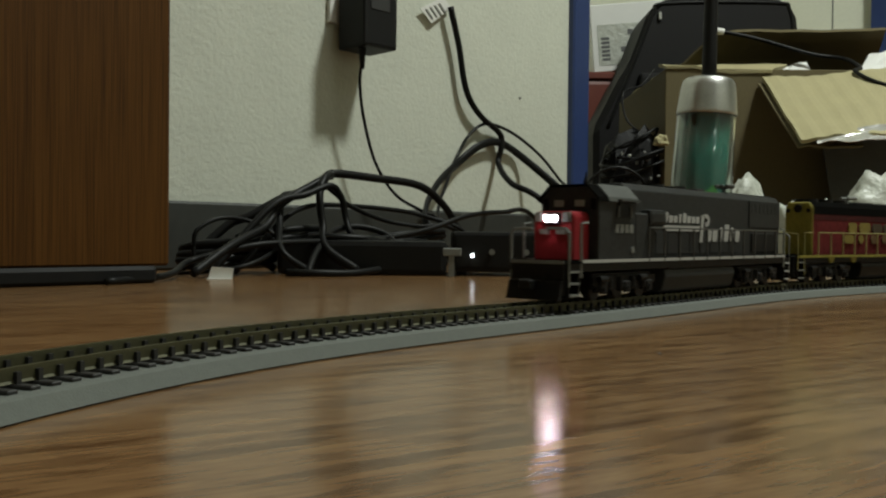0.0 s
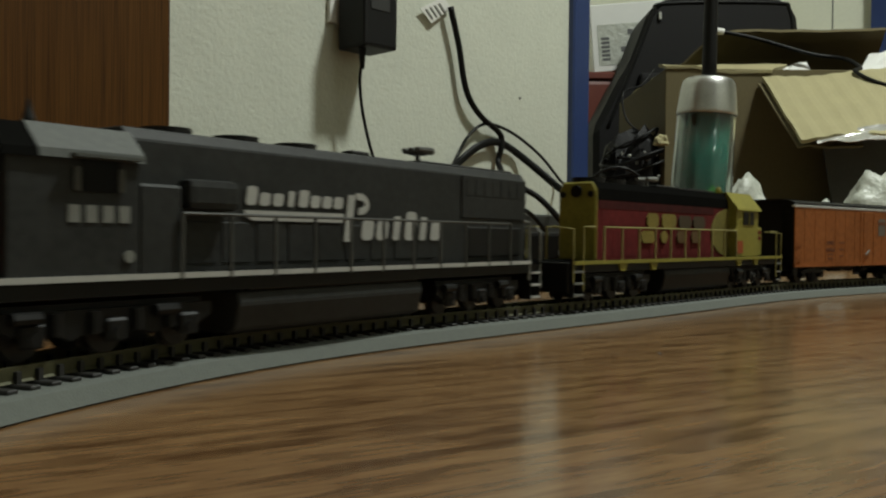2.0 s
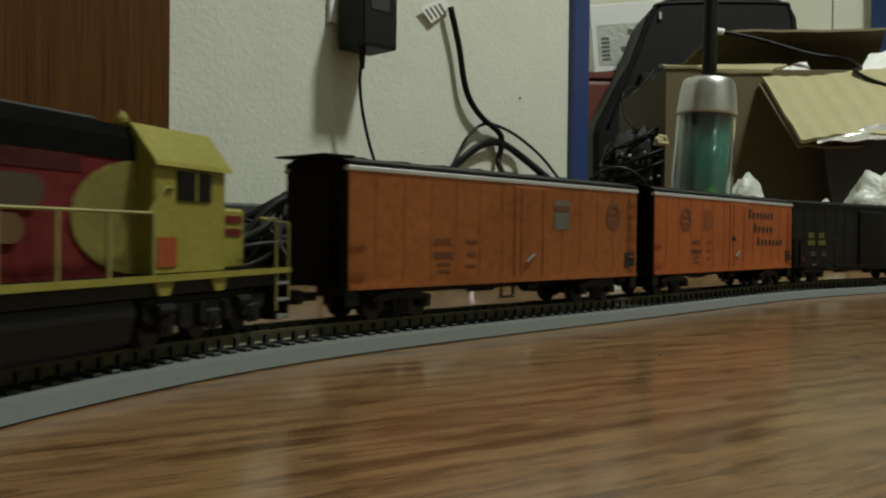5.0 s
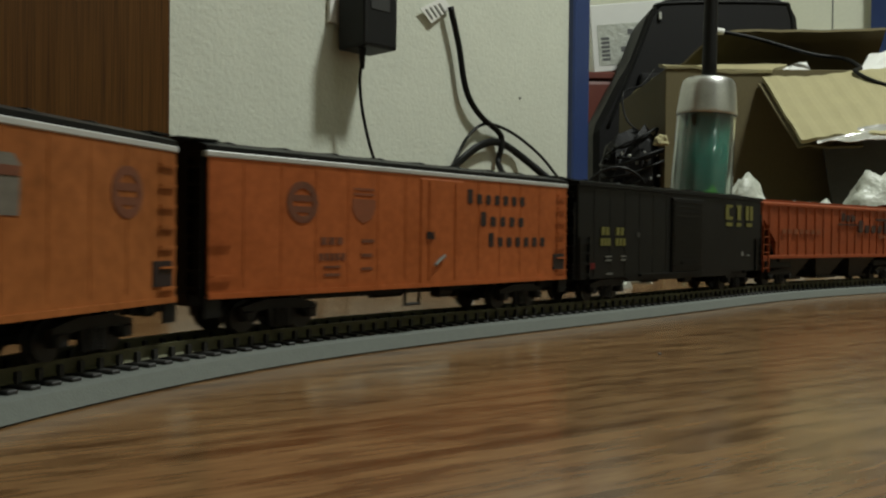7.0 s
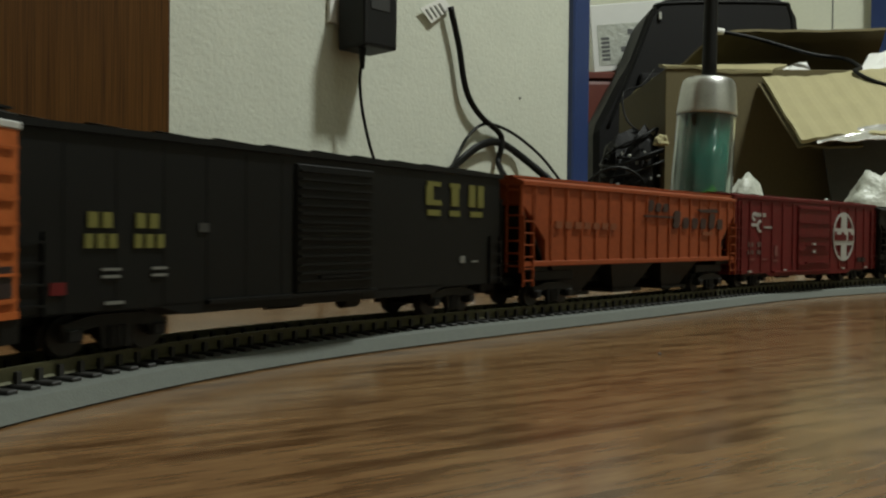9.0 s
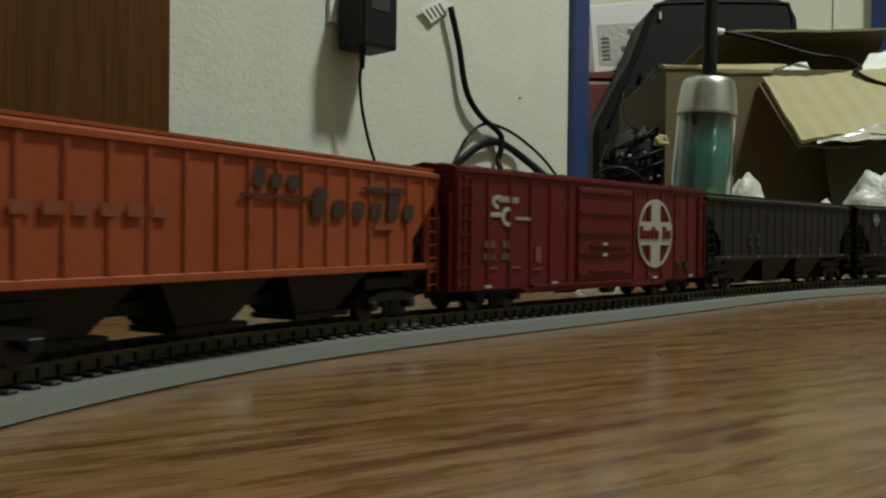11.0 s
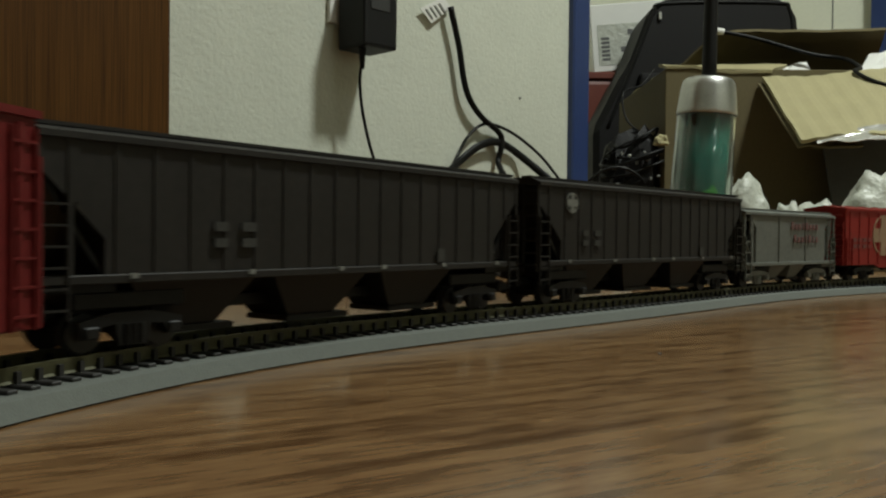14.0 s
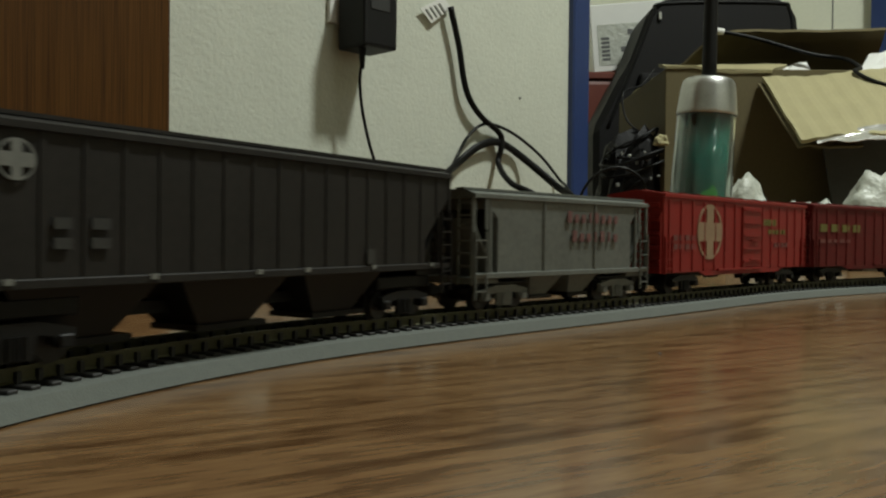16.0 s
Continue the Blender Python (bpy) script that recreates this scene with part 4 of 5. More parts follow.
    for s in (-1, 1):
        part("radiator_grille", box(B(), 0.078, 0.1295, *sorted((s * 0.0105, s * 0.0114)), 0.0385, 0.0562, 0.0003), P_DARK, hood)
        for i in range(9):
            x = -0.060 + i * 0.0135
            part("hood_door", box(B(), x, x + 0.0112, *sorted((s * 0.0106, s * 0.01105)), 0.0225, 0.0345, 0.0002), P_DARK, hood)
        part("tunnel_intake", box(B(), 0.082, 0.124, *sorted((s * 0.0104, s * 0.0118)), 0.0225, 0.0350, 0.0005), P_TRUK, hood)
        for i in range(7):
            part("louvre", box(B(), 0.081 + i * 0.0067, 0.0855 + i * 0.0067, *sorted((s * 0.0113, s * 0.0116)), 0.0480, 0.0545), P_DARK, hood)
    for x in (-0.058, -0.032, -0.006):
        part("roof_fan", cyl(B(), (x, 0, 0.0590), (x, 0, 0.0612), 0.0072, n=20), P_TRUK, hood)
    part("exhaust_stack", box(B(), 0.020, 0.030, -0.003, 0.003, 0.0592, 0.0615, 0.0006), P_TRUK, hood)
    part("roof_hatch", box(B(), 0.055, 0.125, -0.007, 0.007, 0.0592, 0.0604, 0.0005), P_DARK, hood)
    bm = cyl(B(), (0.060, -0.002, 0.0600), (0.060, -0.002, 0.0640), 0.0009, n=8)
    for k in (-0.004, 0, 0.004):
        cyl(bm, (0.055 + k * 0.3, k - 0.002, 0.0645), (0.065 + k * 0.3, k - 0.002, 0.0645), 0.0011, 0.0016, n=8)
    part("air_horn", bm, P_POST, hood, "roof air horn")
    for s in (-1, 1):
        word(hood, "name_bar", P_WHITE, s * 0.01115, -0.0386, 0.0398, 0.0040, 0.0445, (1.45, 1, 1, 1.25, 1.4, 1, 1, 1), 0.16, "faded white lettering bar")
        word(hood, "name_bar", P_WHITE, s * 0.01115, 0.0142, 0.0293, 0.0071, 0.0490, (1, 1, 1.25, 1.5, 1.25, 1), 0.16, "faded white lettering bar")
        part("name_underline", prism(B(), [(-0.0388, 0.0383), (0.0062, 0.0383), (0.0052, 0.0352), (-0.0350, 0.0352), (-0.0374, 0.0362)], *sorted((s * 0.0109, s * 0.0114)), "y"), P_WHITE, hood, "white underline bar")
    part("initial_bar", prism(B(), [(0.0062, 0.0288), (0.0095, 0.0288), (0.0119, 0.0448), (0.0082, 0.0448)], -0.0115, -0.0109, "y"), P_WHITE, hood)
    ring_letter(B_ := B(), 0.0139, 0.0418, 0.0055, 0.0038, 0.0024, -0.0112, 14, (-1.6, 1.9))
    part("initial_bowl", B_, P_WHITE, hood)
    # nose lights
    hl = part("headlight", box(B(), -0.1300, -0.1278, -0.0042, 0.0042, 0.0370, 0.0430, 0.0006), P_TRUK, c, "lit twin headlight")
    for y in (-0.0019, 0.0019):
        part("bulb", cyl(B(), (-0.1308, y, 0.0400), (-0.1300, y, 0.0400), 0.0016, n=14), HEAD, hl, "glowing white bulb")
    for s in (-1, 1):
        part("number_board", box(B(), -0.1295, -0.1255, *sorted((s * 0.0060, s * 0.0100)), 0.0385, 0.0432, 0.0003), P_PALE, c, "pale number board")
        part("ditch_bars", box(B(), -0.1290, -0.1279, *sorted((s * 0.002, s * 0.0075)), 0.0325, 0.0350), P_PALE, c)
    # pilot, plow, steps, rails
    part("pilot", box(B(), -F - 0.001, -F + 0.002, -0.0150, 0.0150, 0.0040, 0.0200, 0.0006), P_TRUK, c)
    part("snow_plow", prism(B(), [(-F - 0.0055, 0.0018), (-F - 0.0030, 0.0018), (-F - 0.001, 0.0085), (-F - 0.001, 0.0110), (-F - 0.003, 0.0105)], -0.0150, 0.0150, "y"), P_TRUK, c, "black snow plow")
    part("tail_pilot", box(B(), L - 0.002, L + 0.001, -0.0150, 0.0150, 0.0040, 0.0200, 0.0006), P_TRUK, c)
    part("pilot_stripe", box(B(), -F - 0.0016, -F - 0.0008, -0.0150, 0.0150, 0.0186, 0.0202), P_PALE, c)
    for y in (-0.0166, 0.0166):
        steps(c, -F + 0.0012, 1, y, P_PALE, P_TRUK)
        steps(c, L - 0.0012, -1, y, P_WHITE, P_TRUK)
        for x0, d in ((-F, 1), (L, -1)):
            part("grab_rail", tube(B(), [(x0 + d * 0.0010, y, 0.008), (x0 + d * 0.0010, y, 0.0330), (x0 + d * 0.0010, y * 0.88, 0.0352), (x0 + d * 0.0008, y * 0.25, 0.0352)], 0.0007, 6, smooth=False), P_PALE, c, "grey end handrail")
            part("grab_rail", tube(B(), [(x0 + d * 0.0110, y, 0.012), (x0 + d * 0.0110, y, 0.0375), (x0 + d * 0.0165, y, 0.0380)], 0.0007, 6, smooth=False), P_PALE, c)
        handrail(c, [-0.066 + i * 0.0172 for i in range(11)], 0.0365, 0.0186, y * 1.065, P_POST)
    for x0, d in ((-F, -1), (L, 1)):
        for k in (-0.004, 0.004):
            part("air_hose", tube(B(), [(x0, k, 0.014), (x0 + d * 0.003, k * 1.1, 0.010), (x0 + d * 0.0035, k * 1.2, 0.006)], 0.0006, 6), P_TRUK, c)
        coupler(c, x0, d)
    tank = part("fuel_tank", prism(B(), [(-0.0150, 0.0145), (0.0150, 0.0145), (0.0160, 0.0105), (0.0140, 0.0030), (0.0110, 0.0015), (-0.0110, 0.0015), (-0.0140, 0.0030), (-0.0160, 0.0105)], -0.0442, 0.0455, bevel=0.0006), P_DARK, c, "grey fuel tank")
    part("air_reservoir", cyl(B(), (-0.040, -0.0145, 0.0160), (0.042, -0.0145, 0.0160), 0.0018, n=10), P_TRUK, c)
    loco_truck(c, -0.0845)
    loco_truck(c, 0.0870)
    return c


RAIL_PAINT = mat("worn_rail_paint", (0.27, 0.245, 0.085), 0.5, vary=0.3, scale=160)


def red_locomotive():
    c = thing("diesel_locomotive", "red and yellow six-axle model diesel locomotive with black roof", "model train")
    L = 0.1285
    part("frame", box(B(), -L, L, -0.0160, 0.0160, 0.0145, 0.0185), P_TRUK, c, "black underframe")
    part("walkway", box(B(), -L + 0.001, L - 0.001, -0.0172, 0.0172, 0.0185, 0.0200), P_DECK, c, "dark walkway")
    for y in (-0.0173, 0.0173):
        part("walkway_edge", box(B(), -L + 0.001, L - 0.001, y - 0.0004, y + 0.0004, 0.0183, 0.0201), P_YELL, c, "yellow walkway edge")
    hood = part("long_hood", prism(B(), [(-0.0107, 0.020), (0.0107, 0.020), (0.0107, 0.0500), (-0.0107, 0.0500)], -0.0978, 0.0560), P_RED, c, "faded red hood side")
    part("roof", prism(B(), [(-0.0110, 0.0498), (0.0110, 0.0498), (0.0104, 0.0555), (0.0080, 0.0590), (-0.0080, 0.0590), (-0.0104, 0.0555)], -0.0978, 0.0560), P_DECK, hood, "black hood roof")
    part("hood_end", prism(B(), [(-0.0110, 0.0198), (0.0110, 0.0198), (0.0110, 0.0545), (0.0085, 0.0588), (-0.0085, 0.0588), (-0.0110, 0.0545)], -0.0995, -0.0972, bevel=0.0009), P_YELL, hood, "yellow hood end")
    part("end_headlight", cyl(B(), (-0.1010, 0, 0.0540), (-0.0990, 0, 0.0540), 0.0030, n=14), P_TRUK, hood)
    for s in (-1, 1):
        part("end_class_light", cyl(B(), (-0.1003, s * 0.0080, 0.0525), (-0.0990, s * 0.0080, 0.0525), 0.0016, n=10), P_TRUK, hood)
        part("seam_rail", box(B(), -0.096, 0.026, *sorted((s * 0.0106, s * 0.0109)), 0.0472, 0.0480), P_RED, hood)
        for i in range(10):
            x = -0.095 + i * 0.0125
            part("hood_door", box(B(), x, x + 0.0112, *sorted((s * 0.0106, s * 0.0108)), 0.0215, 0.0340), P_RED, hood)
        part("radiator_grille", box(B(), -0.094, -0.046, *sorted((s * 0.0106, s * 0.0108)), 0.0375, 0.0462), P_RED, hood)
        # yellow flank that rounds into the cab
        out = [(0.0565, 0.0201), (0.0565, 0.0500)]
        out += [(0.0565 - 0.0265 * math.sin(math.pi * i / 12), 0.0350 + 0.0149 * math.cos(math.pi * i / 12)) for i in range(1, 12)]
        part("flank_patch", prism(B(), out, *sorted((s * 0.0109, s * 0.0113)), "y"), mat_flank, hood, "dirty yellow rounded flank patch")
        y = s * 0.01145
        for k, x in enumerate((-0.0530, -0.0325)):
            part("letter_block", blob(x + 0.004 - k * 0.004, x + 0.0165, y, 0.0365, 0.0445), mat_worn, hood, "worn yellow letter block")
            part("letter_block", blob(x - 0.002 + k * 0.001, x + 0.0125 - k * 0.006, y, 0.0285, 0.0350), mat_worn, hood)
        for x in (-0.0125, 0.0055):
            part("letter_block", blob(x - 0.002, x + 0.0095, y, 0.0285, 0.0352), mat_faint, hood, "faded letter block")
            part("letter_block", blob(x, x + 0.0155, y, 0.0367, 0.0440), mat_soot, hood, "sooty letter block")
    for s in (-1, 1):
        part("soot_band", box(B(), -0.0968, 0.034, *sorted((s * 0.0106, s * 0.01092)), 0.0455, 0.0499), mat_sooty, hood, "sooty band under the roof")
    for x in (-0.0895, -0.0690, -0.0485):
        part("roof_fan", cyl(B(), (x, 0, 0.0588), (x, 0, 0.0612), 0.0085, n=22), P_TRUK, hood)
    part("roof_box", box(B(), -0.030, -0.002, -0.007, 0.007, 0.0588, 0.0606, 0.0006), P_TRUK, hood)
    part("roof_box", box(B(), 0.006, 0.046, -0.006, 0.006, 0.0588, 0.0604, 0.0006), P_TRUK, hood)
    bm = cyl(B(), (-0.034, -0.003, 0.0588), (-0.034, -0.003, 0.0630), 0.0008, n=8)
    for k in (-0.003, 0.003):
        cyl(bm, (-0.040, k - 0.003, 0.0632), (-0.029, k - 0.003, 0.0634), 0.0010, 0.0015, n=8)
    part("air_horn", bm, P_PALE, hood, "tarnished air horn")
    cabp = part("cab", prism(B(), [(-0.0165, 0.020), (0.0165, 0.020), (0.0165, 0.0495), (0.0095, 0.0585), (-0.0095, 0.0585), (-0.0165, 0.0495)], 0.0545, 0.0885, bevel=0.0005), P_YELL, c, "yellow cab")
    part("cab_roof", prism(B(), [(-0.0180, 0.0488), (-0.0174, 0.0502), (-0.0098, 0.0600), (0.0098, 0.0600), (0.0174, 0.0502), (0.0180, 0.0488), (0.0166, 0.0494), (0.0094, 0.0590), (-0.0094, 0.0590), (-0.0166, 0.0494)], 0.0535, 0.0900), P_YELL, cabp)
    for s in (-1, 1):
        y = s * 0.0166
        part("side_window", box(B(), 0.0642, 0.0802, *sorted((y - 0.0004, y + 0.0002)), 0.0400, 0.0480), P_GLAS, cabp, "dark cab window")
        part("window_mullion", box(B(), 0.0722, 0.0730, *sorted((y - 0.0007, y + 0.0004)), 0.0400, 0.0480), P_YELL, cabp)
        part("cab_panel", box(B(), 0.0555, 0.0640, *sorted((y - 0.0003, y + 0.0003)), 0.0222, 0.0300), P_ORN2, cabp, "red cab panel")
        part("cab_front_pane", box(B(), 0.0878, 0.0889, *sorted((s * 0.0025, s * 0.0120)), 0.0440, 0.0505), P_GLAS, cabp)
    part("nose", box(B(), 0.0885, 0.1095, -0.0105, 0.0105, 0.0200, 0.0390, 0.0010), P_YELL, c, "yellow short nose")
    for z in (0.0305, 0.0345):
        part("nose_stripe", box(B(), 0.0900, 0.1070, -0.0109, -0.0104, z, z + 0.0022), P_RED, c)
    part("roof_beacon", lathe(B(), [(0.0018, 0), (0.0018, 0.002), (0.0006, 0.004)], 10), P_YELL, cabp).matrix_basis = pose(0.060, -0.002, 0.0600)
    for x0, d in ((-L, 1), (L, -1)):
        part("pilot", box(B(), x0 - 0.0012, x0 + 0.0012, -0.0150, 0.0150, 0.0050, 0.0195, 0.0005), P_TRUK, c)
        coupler(c, x0, -d)
    for y in (-0.0166, 0.0166):
        steps(c, -L + 0.0012, 1, y, P_PALE, P_TRUK)
        steps(c, L - 0.0012, -1, y, P_PALE, P_TRUK)
        handrail(c, [-0.1012 + i * 0.0172 for i in range(10)], 0.0362, 0.0200, y * 1.02, RAIL_PAINT)
        part("hand_hold", tube(B(), [(0.0520, y * 1.02, 0.0362), (0.0555, y * 1.02, 0.0400), (0.0585, y * 1.02, 0.0430), (0.0620, y * 1.02, 0.0430)], 0.0005, 6), P_YELL, c)
        for x0, d in ((-L, 1), (L, -1)):
            part("grab_rail", tube(B(), [(x0 + d * 0.001, y, 0.010), (x0 + d * 0.001, y, 0.0350), (x0 + d * 0.0012, y * 0.3, 0.0362)], 0.0005, 6, smooth=False), RAIL_PAINT, c, "dull yellow end handrail")
            part("grab_rail", tube(B(), [(x0 + d * 0.0095, y, 0.006), (x0 + d * 0.0095, y, 0.0362), (x0 + d * 0.020, y, 0.0362)], 0.0005, 6, smooth=False), RAIL_PAINT, c)
        for x in (-0.0824, -0.0505, 0.0587, 0.0850):
            part("jacking_pad", prism(B(), [(x - 0.0045, 0.0188), (x + 0.0045, 0.0188), (x + 0.002, 0.0145), (x - 0.002, 0.0145)], *sorted((y * 1.02, y * 0.96)), "y"), P_YELL, c)
    part("fuel_tank", prism(B(), [(-0.0140, 0.0145), (0.0140, 0.0145), (0.0150, 0.0105), (0.0130, 0.0030), (0.0100, 0.0012), (-0.0100, 0.0012), (-0.0130, 0.0030), (-0.0150, 0.0105)], -0.0345, 0.0500, bevel=0.0006), P_TRUK, c, "black fuel tank")
    loco_truck(c, -0.082)
    loco_truck(c, 0.084)
    return c


mat_worn = mat("worn_yellow_decal", (0.20, 0.155, 0.026), 0.6, vary=0.3, scale=120)
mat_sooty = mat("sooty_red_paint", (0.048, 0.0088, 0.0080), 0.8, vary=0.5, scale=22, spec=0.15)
mat_soot = mat("sooty_olive_decal", (0.045, 0.028, 0.010), 0.7, vary=0.35, scale=120)
mat_flank = mat("dirty_yellow_paint", (0.165, 0.140, 0.026), 0.6, vary=0.35, scale=60)
mat_faint = mat("faded_olive_decal", (0.10, 0.055, 0.016), 0.6, vary=0.2, scale=150)


def under_gear(c, L, z):
    part("centre_sill", box(B(), -L + 0.004, L - 0.004, -0.0035, 0.0035, z - 0.0035, z + 0.001), P_TRUK, c)
    part("brake_tank", cyl(B(), (-0.006, 0.006, z - 0.003), (0.010, 0.006, z - 0.003), 0.0026, n=12), P_TRUK, c)
    part("brake_cylinder", cyl(B(), (0.018, -0.006, z - 0.003), (0.026, -0.006, z - 0.003), 0.0028, n=12), P_TRUK, c)


def reefer(dim):
    P_SIDE = P_ORND if dim else P_ORNG
    c = thing("refrigerator_car", "orange model refrigerator car, silver roof edge, black ends" + (", dusty" if dim else ", lettered"), "model train", group="freight cars")
    L, z0, z1 = 0.0982, 0.0122, 0.0556
    part("body", box(B(), -L + 0.0008, L - 0.0008, -0.0170, 0.0170, z0 + 0.0003, z1, 0.0003), P_BLK, c, "black ends and core")
    for s in (-1, 1):
        y = s * 0.0172
        side = part("side", box(B(), -L + 0.001, L - 0.001, *sorted((y - 0.0004, y + 0.0003)), z0, z1 - 0.0016), P_SIDE, c, "weathered orange side")
        for i in range(13):
            x = -L + 0.0135 + i * 0.0145
            if not (0.000 < x < 0.030):
                part("rib", box(B(), x, x + 0.0007, *sorted((y + s * 0.0002, y + s * 0.00055)), z0 + 0.003, z1 - 0.002), P_SIDE, side)
        part("plug_door", box(B(), -0.0040, 0.0215, *sorted((y, y + s * 0.0008)), z0 + 0.001, z1 - 0.003, 0.0003), P_SIDE, side, "orange plug door")
        for x in (0.0005, 0.0160):
            part("door_rod", box(B(), x, x + 0.0006, *sorted((y + s * 0.0006, y + s * 0.0011)), z0 + 0.002, z1 - 0.004), P_SIDE, side)
        part("door_latch", tube(B(), [(0.0036, y + s * 0.0015, 0.0200), (0.0062, y + s * 0.0015, 0.0217), (0.0092, y + s * 0.0015, 0.0235)], 0.0006, 6, smooth=False), P_PALE, side, "pale door latch")
        part("side_sill", box(B(), -L + 0.001, L - 0.001, *sorted((y - s * 0.001, y + s * 0.0009)), z0 - 0.0004, z0 + 0.0012), P_SIDE, side)
        part("roof_edge", box(B(), -L, L, *sorted((s * 0.0155, s * 0.0180)), z1 - 0.0020, z1 - 0.0002, 0.0003), P_SILV, c, "silver roof edge")
        for d, x in ((1, -L), (-1, L)):
            ladder(c, min(x + d * 0.002, x + d * 0.0095), max(x + d * 0.002, x + d * 0.0095), y - 0.0005 if s < 0 else y + 0.0015, z0 + 0.001, z0 + 0.022 if d > 0 else z1 - 0.003, 2 if d > 0 else 7, P_SIDE, stiles=False)
        if not dim:
            for x, z, n, tops in ((0.0228, 0.0440, 0.0420, 7), (0.0313, 0.0352, 0.0330, 5), (0.0368, 0.0268, 0.0440, 7)):
                word(side, "name_bar", P_INK, y + s * 0.0004, x, z, 0.0041, n, (1.42,) + (1,) * (tops - 1), 0, "dark lettering bar", 0.22)
            bars(side, "car_mark", P_INK, y + s * 0.0011, [(-0.0012, 0.0036, 0.0298, 0.0326, 2, 0)])
        bars(side, "data_bar", mat_inkfade, y + s * 0.0004, [(-0.0540, -0.0430, 0.0278, 0.0303, 3, 0), (-0.0545, -0.0420, 0.0225, 0.0250, 5, 0), (-0.0535, -0.043, 0.0172, 0.0182, 1, 0), (-0.036, -0.027, 0.0285, 0.0297, 1, 0), (-0.036, -0.028, 0.0235, 0.0247, 1, 0), (-0.0026, 0.0080, 0.0418, 0.0426, 1, 0), (-0.0026, 0.0080, 0.0442, 0.0450, 1, 0), (-0.0535, -0.043, 0.0200, 0.0208, 1, 0), (-0.036, -0.028, 0.0190, 0.0200, 1, 0)])
        for x, dark in ((-0.0614, True), (-0.0336, False)) if not dim else ((0.031, False), (0.0750, True)):
            ye = y + s * 0.0004
            if dim and not dark:
                bm = prism(B(), [(x - 0.0056, 0.0345), (x + 0.0056, 0.0345), (x + 0.0062, 0.0455), (x + 0.0040, 0.0478), (x - 0.0040, 0.0478), (x - 0.0062, 0.0455)], ye - 0.0002, ye + 0.0002, "y")
                part("emblem_cap", box(B(), x - 0.0058, x + 0.0058, ye - 0.0004, ye + 0.0004, 0.0430, 0.0452), mat_inkfade, side)
            elif dark or dim:
                bm = ring_letter(B(), x, 0.0415, 0.0066, 0.0068, 0.0023, ye, 20)
                for z in (0.0392, 0.0428):
                    box(bm, x - 0.0040, x + 0.0040, ye - 0.0002, ye + 0.0002, z - 0.0010, z + 0.0010)
            else:
                bm = prism(B(), [(x - 0.0056, 0.0435), (x - 0.0056, 0.0400), (x - 0.0036, 0.0368), (x, 0.0352), (x + 0.0036, 0.0368), (x + 0.0056, 0.0400), (x + 0.0056, 0.0435)], ye - 0.0002, ye + 0.0002, "y")
                for z in (0.0452, 0.0470):
                    box(bm, x - 0.0050, x + 0.0050, ye - 0.0002, ye + 0.0002, z - 0.0004, z + 0.0004)
            part("round_emblem", bm, mat_inkfade if dark else mat_grey_fade if dim else mat_emblem, side, "round faded emblem")
        part("corner_plate", box(B(), L - 0.012, L - 0.003, *sorted((y, y + s * 0.0008)), 0.0165, 0.0235), P_INK, side)
    part("roof", prism(B(), [(-0.0176, z1 - 0.0002), (0.0176, z1 - 0.0002), (0.0176, z1 + 0.0013), (0.0120, z1 + 0.0030), (0.0, z1 + 0.0038), (-0.0120, z1 + 0.0030), (-0.0176, z1 + 0.0013)], -L + 0.0005, L - 0.0005), P_BLK, c, "black roof")
    for i in range(9):
        x = -L + 0.012 + i * 0.022
        part("roof_rib", prism(B(), [(-0.0172, z1 + 0.0010), (0.0172, z1 + 0.0010), (0.0122, z1 + 0.0034), (0.0, z1 + 0.0043), (-0.0122, z1 + 0.0034)], x, x + 0.0012), P_BLK, c)
    for d in (-1, 1):
        end_ladder(c, d * (L - 0.0006), d, -0.0155, -0.0085, z0, z1 - 0.002, 8, P_BLK)
        part("roof_walk", box(B(), d * L - 0.007, d * L + 0.002 if d > 0 else d * L + 0.007, -0.014, 0.014, z1 + 0.0030, z1 + 0.0036), P_BLK, c)
        coupler(c, d * L, d)
        freight_truck(c, d * 0.067)
        part("corner_step", box(B(), min(d * L, d * (L - 0.006)), max(d * L, d * (L - 0.006)), -0.0172, -0.0166, z0 - 0.006, z0), P_BLK, c)
    part("side_bracket", tube(B(), [(-0.011, -0.0165, 0.0120), (-0.011, -0.0165, 0.0058), (-0.003, -0.0165, 0.0058), (-0.003, -0.0165, 0.0120)], 0.0008, 6, smooth=False), P_BLK, c)
    under_gear(c, L, z0)
    return c


mat_grey_fade = mat("grey_faded_decal", (0.130, 0.115, 0.092), 0.6, vary=0.35, scale=250)
mat_inkfade = mat("faded_dark_decal", (0.13, 0.040, 0.016), 0.6, vary=0.3, scale=250)
mat_emblem = mat("brown_faded_emblem", (0.20, 0.055, 0.018), 0.6, vary=0.2, scale=200)


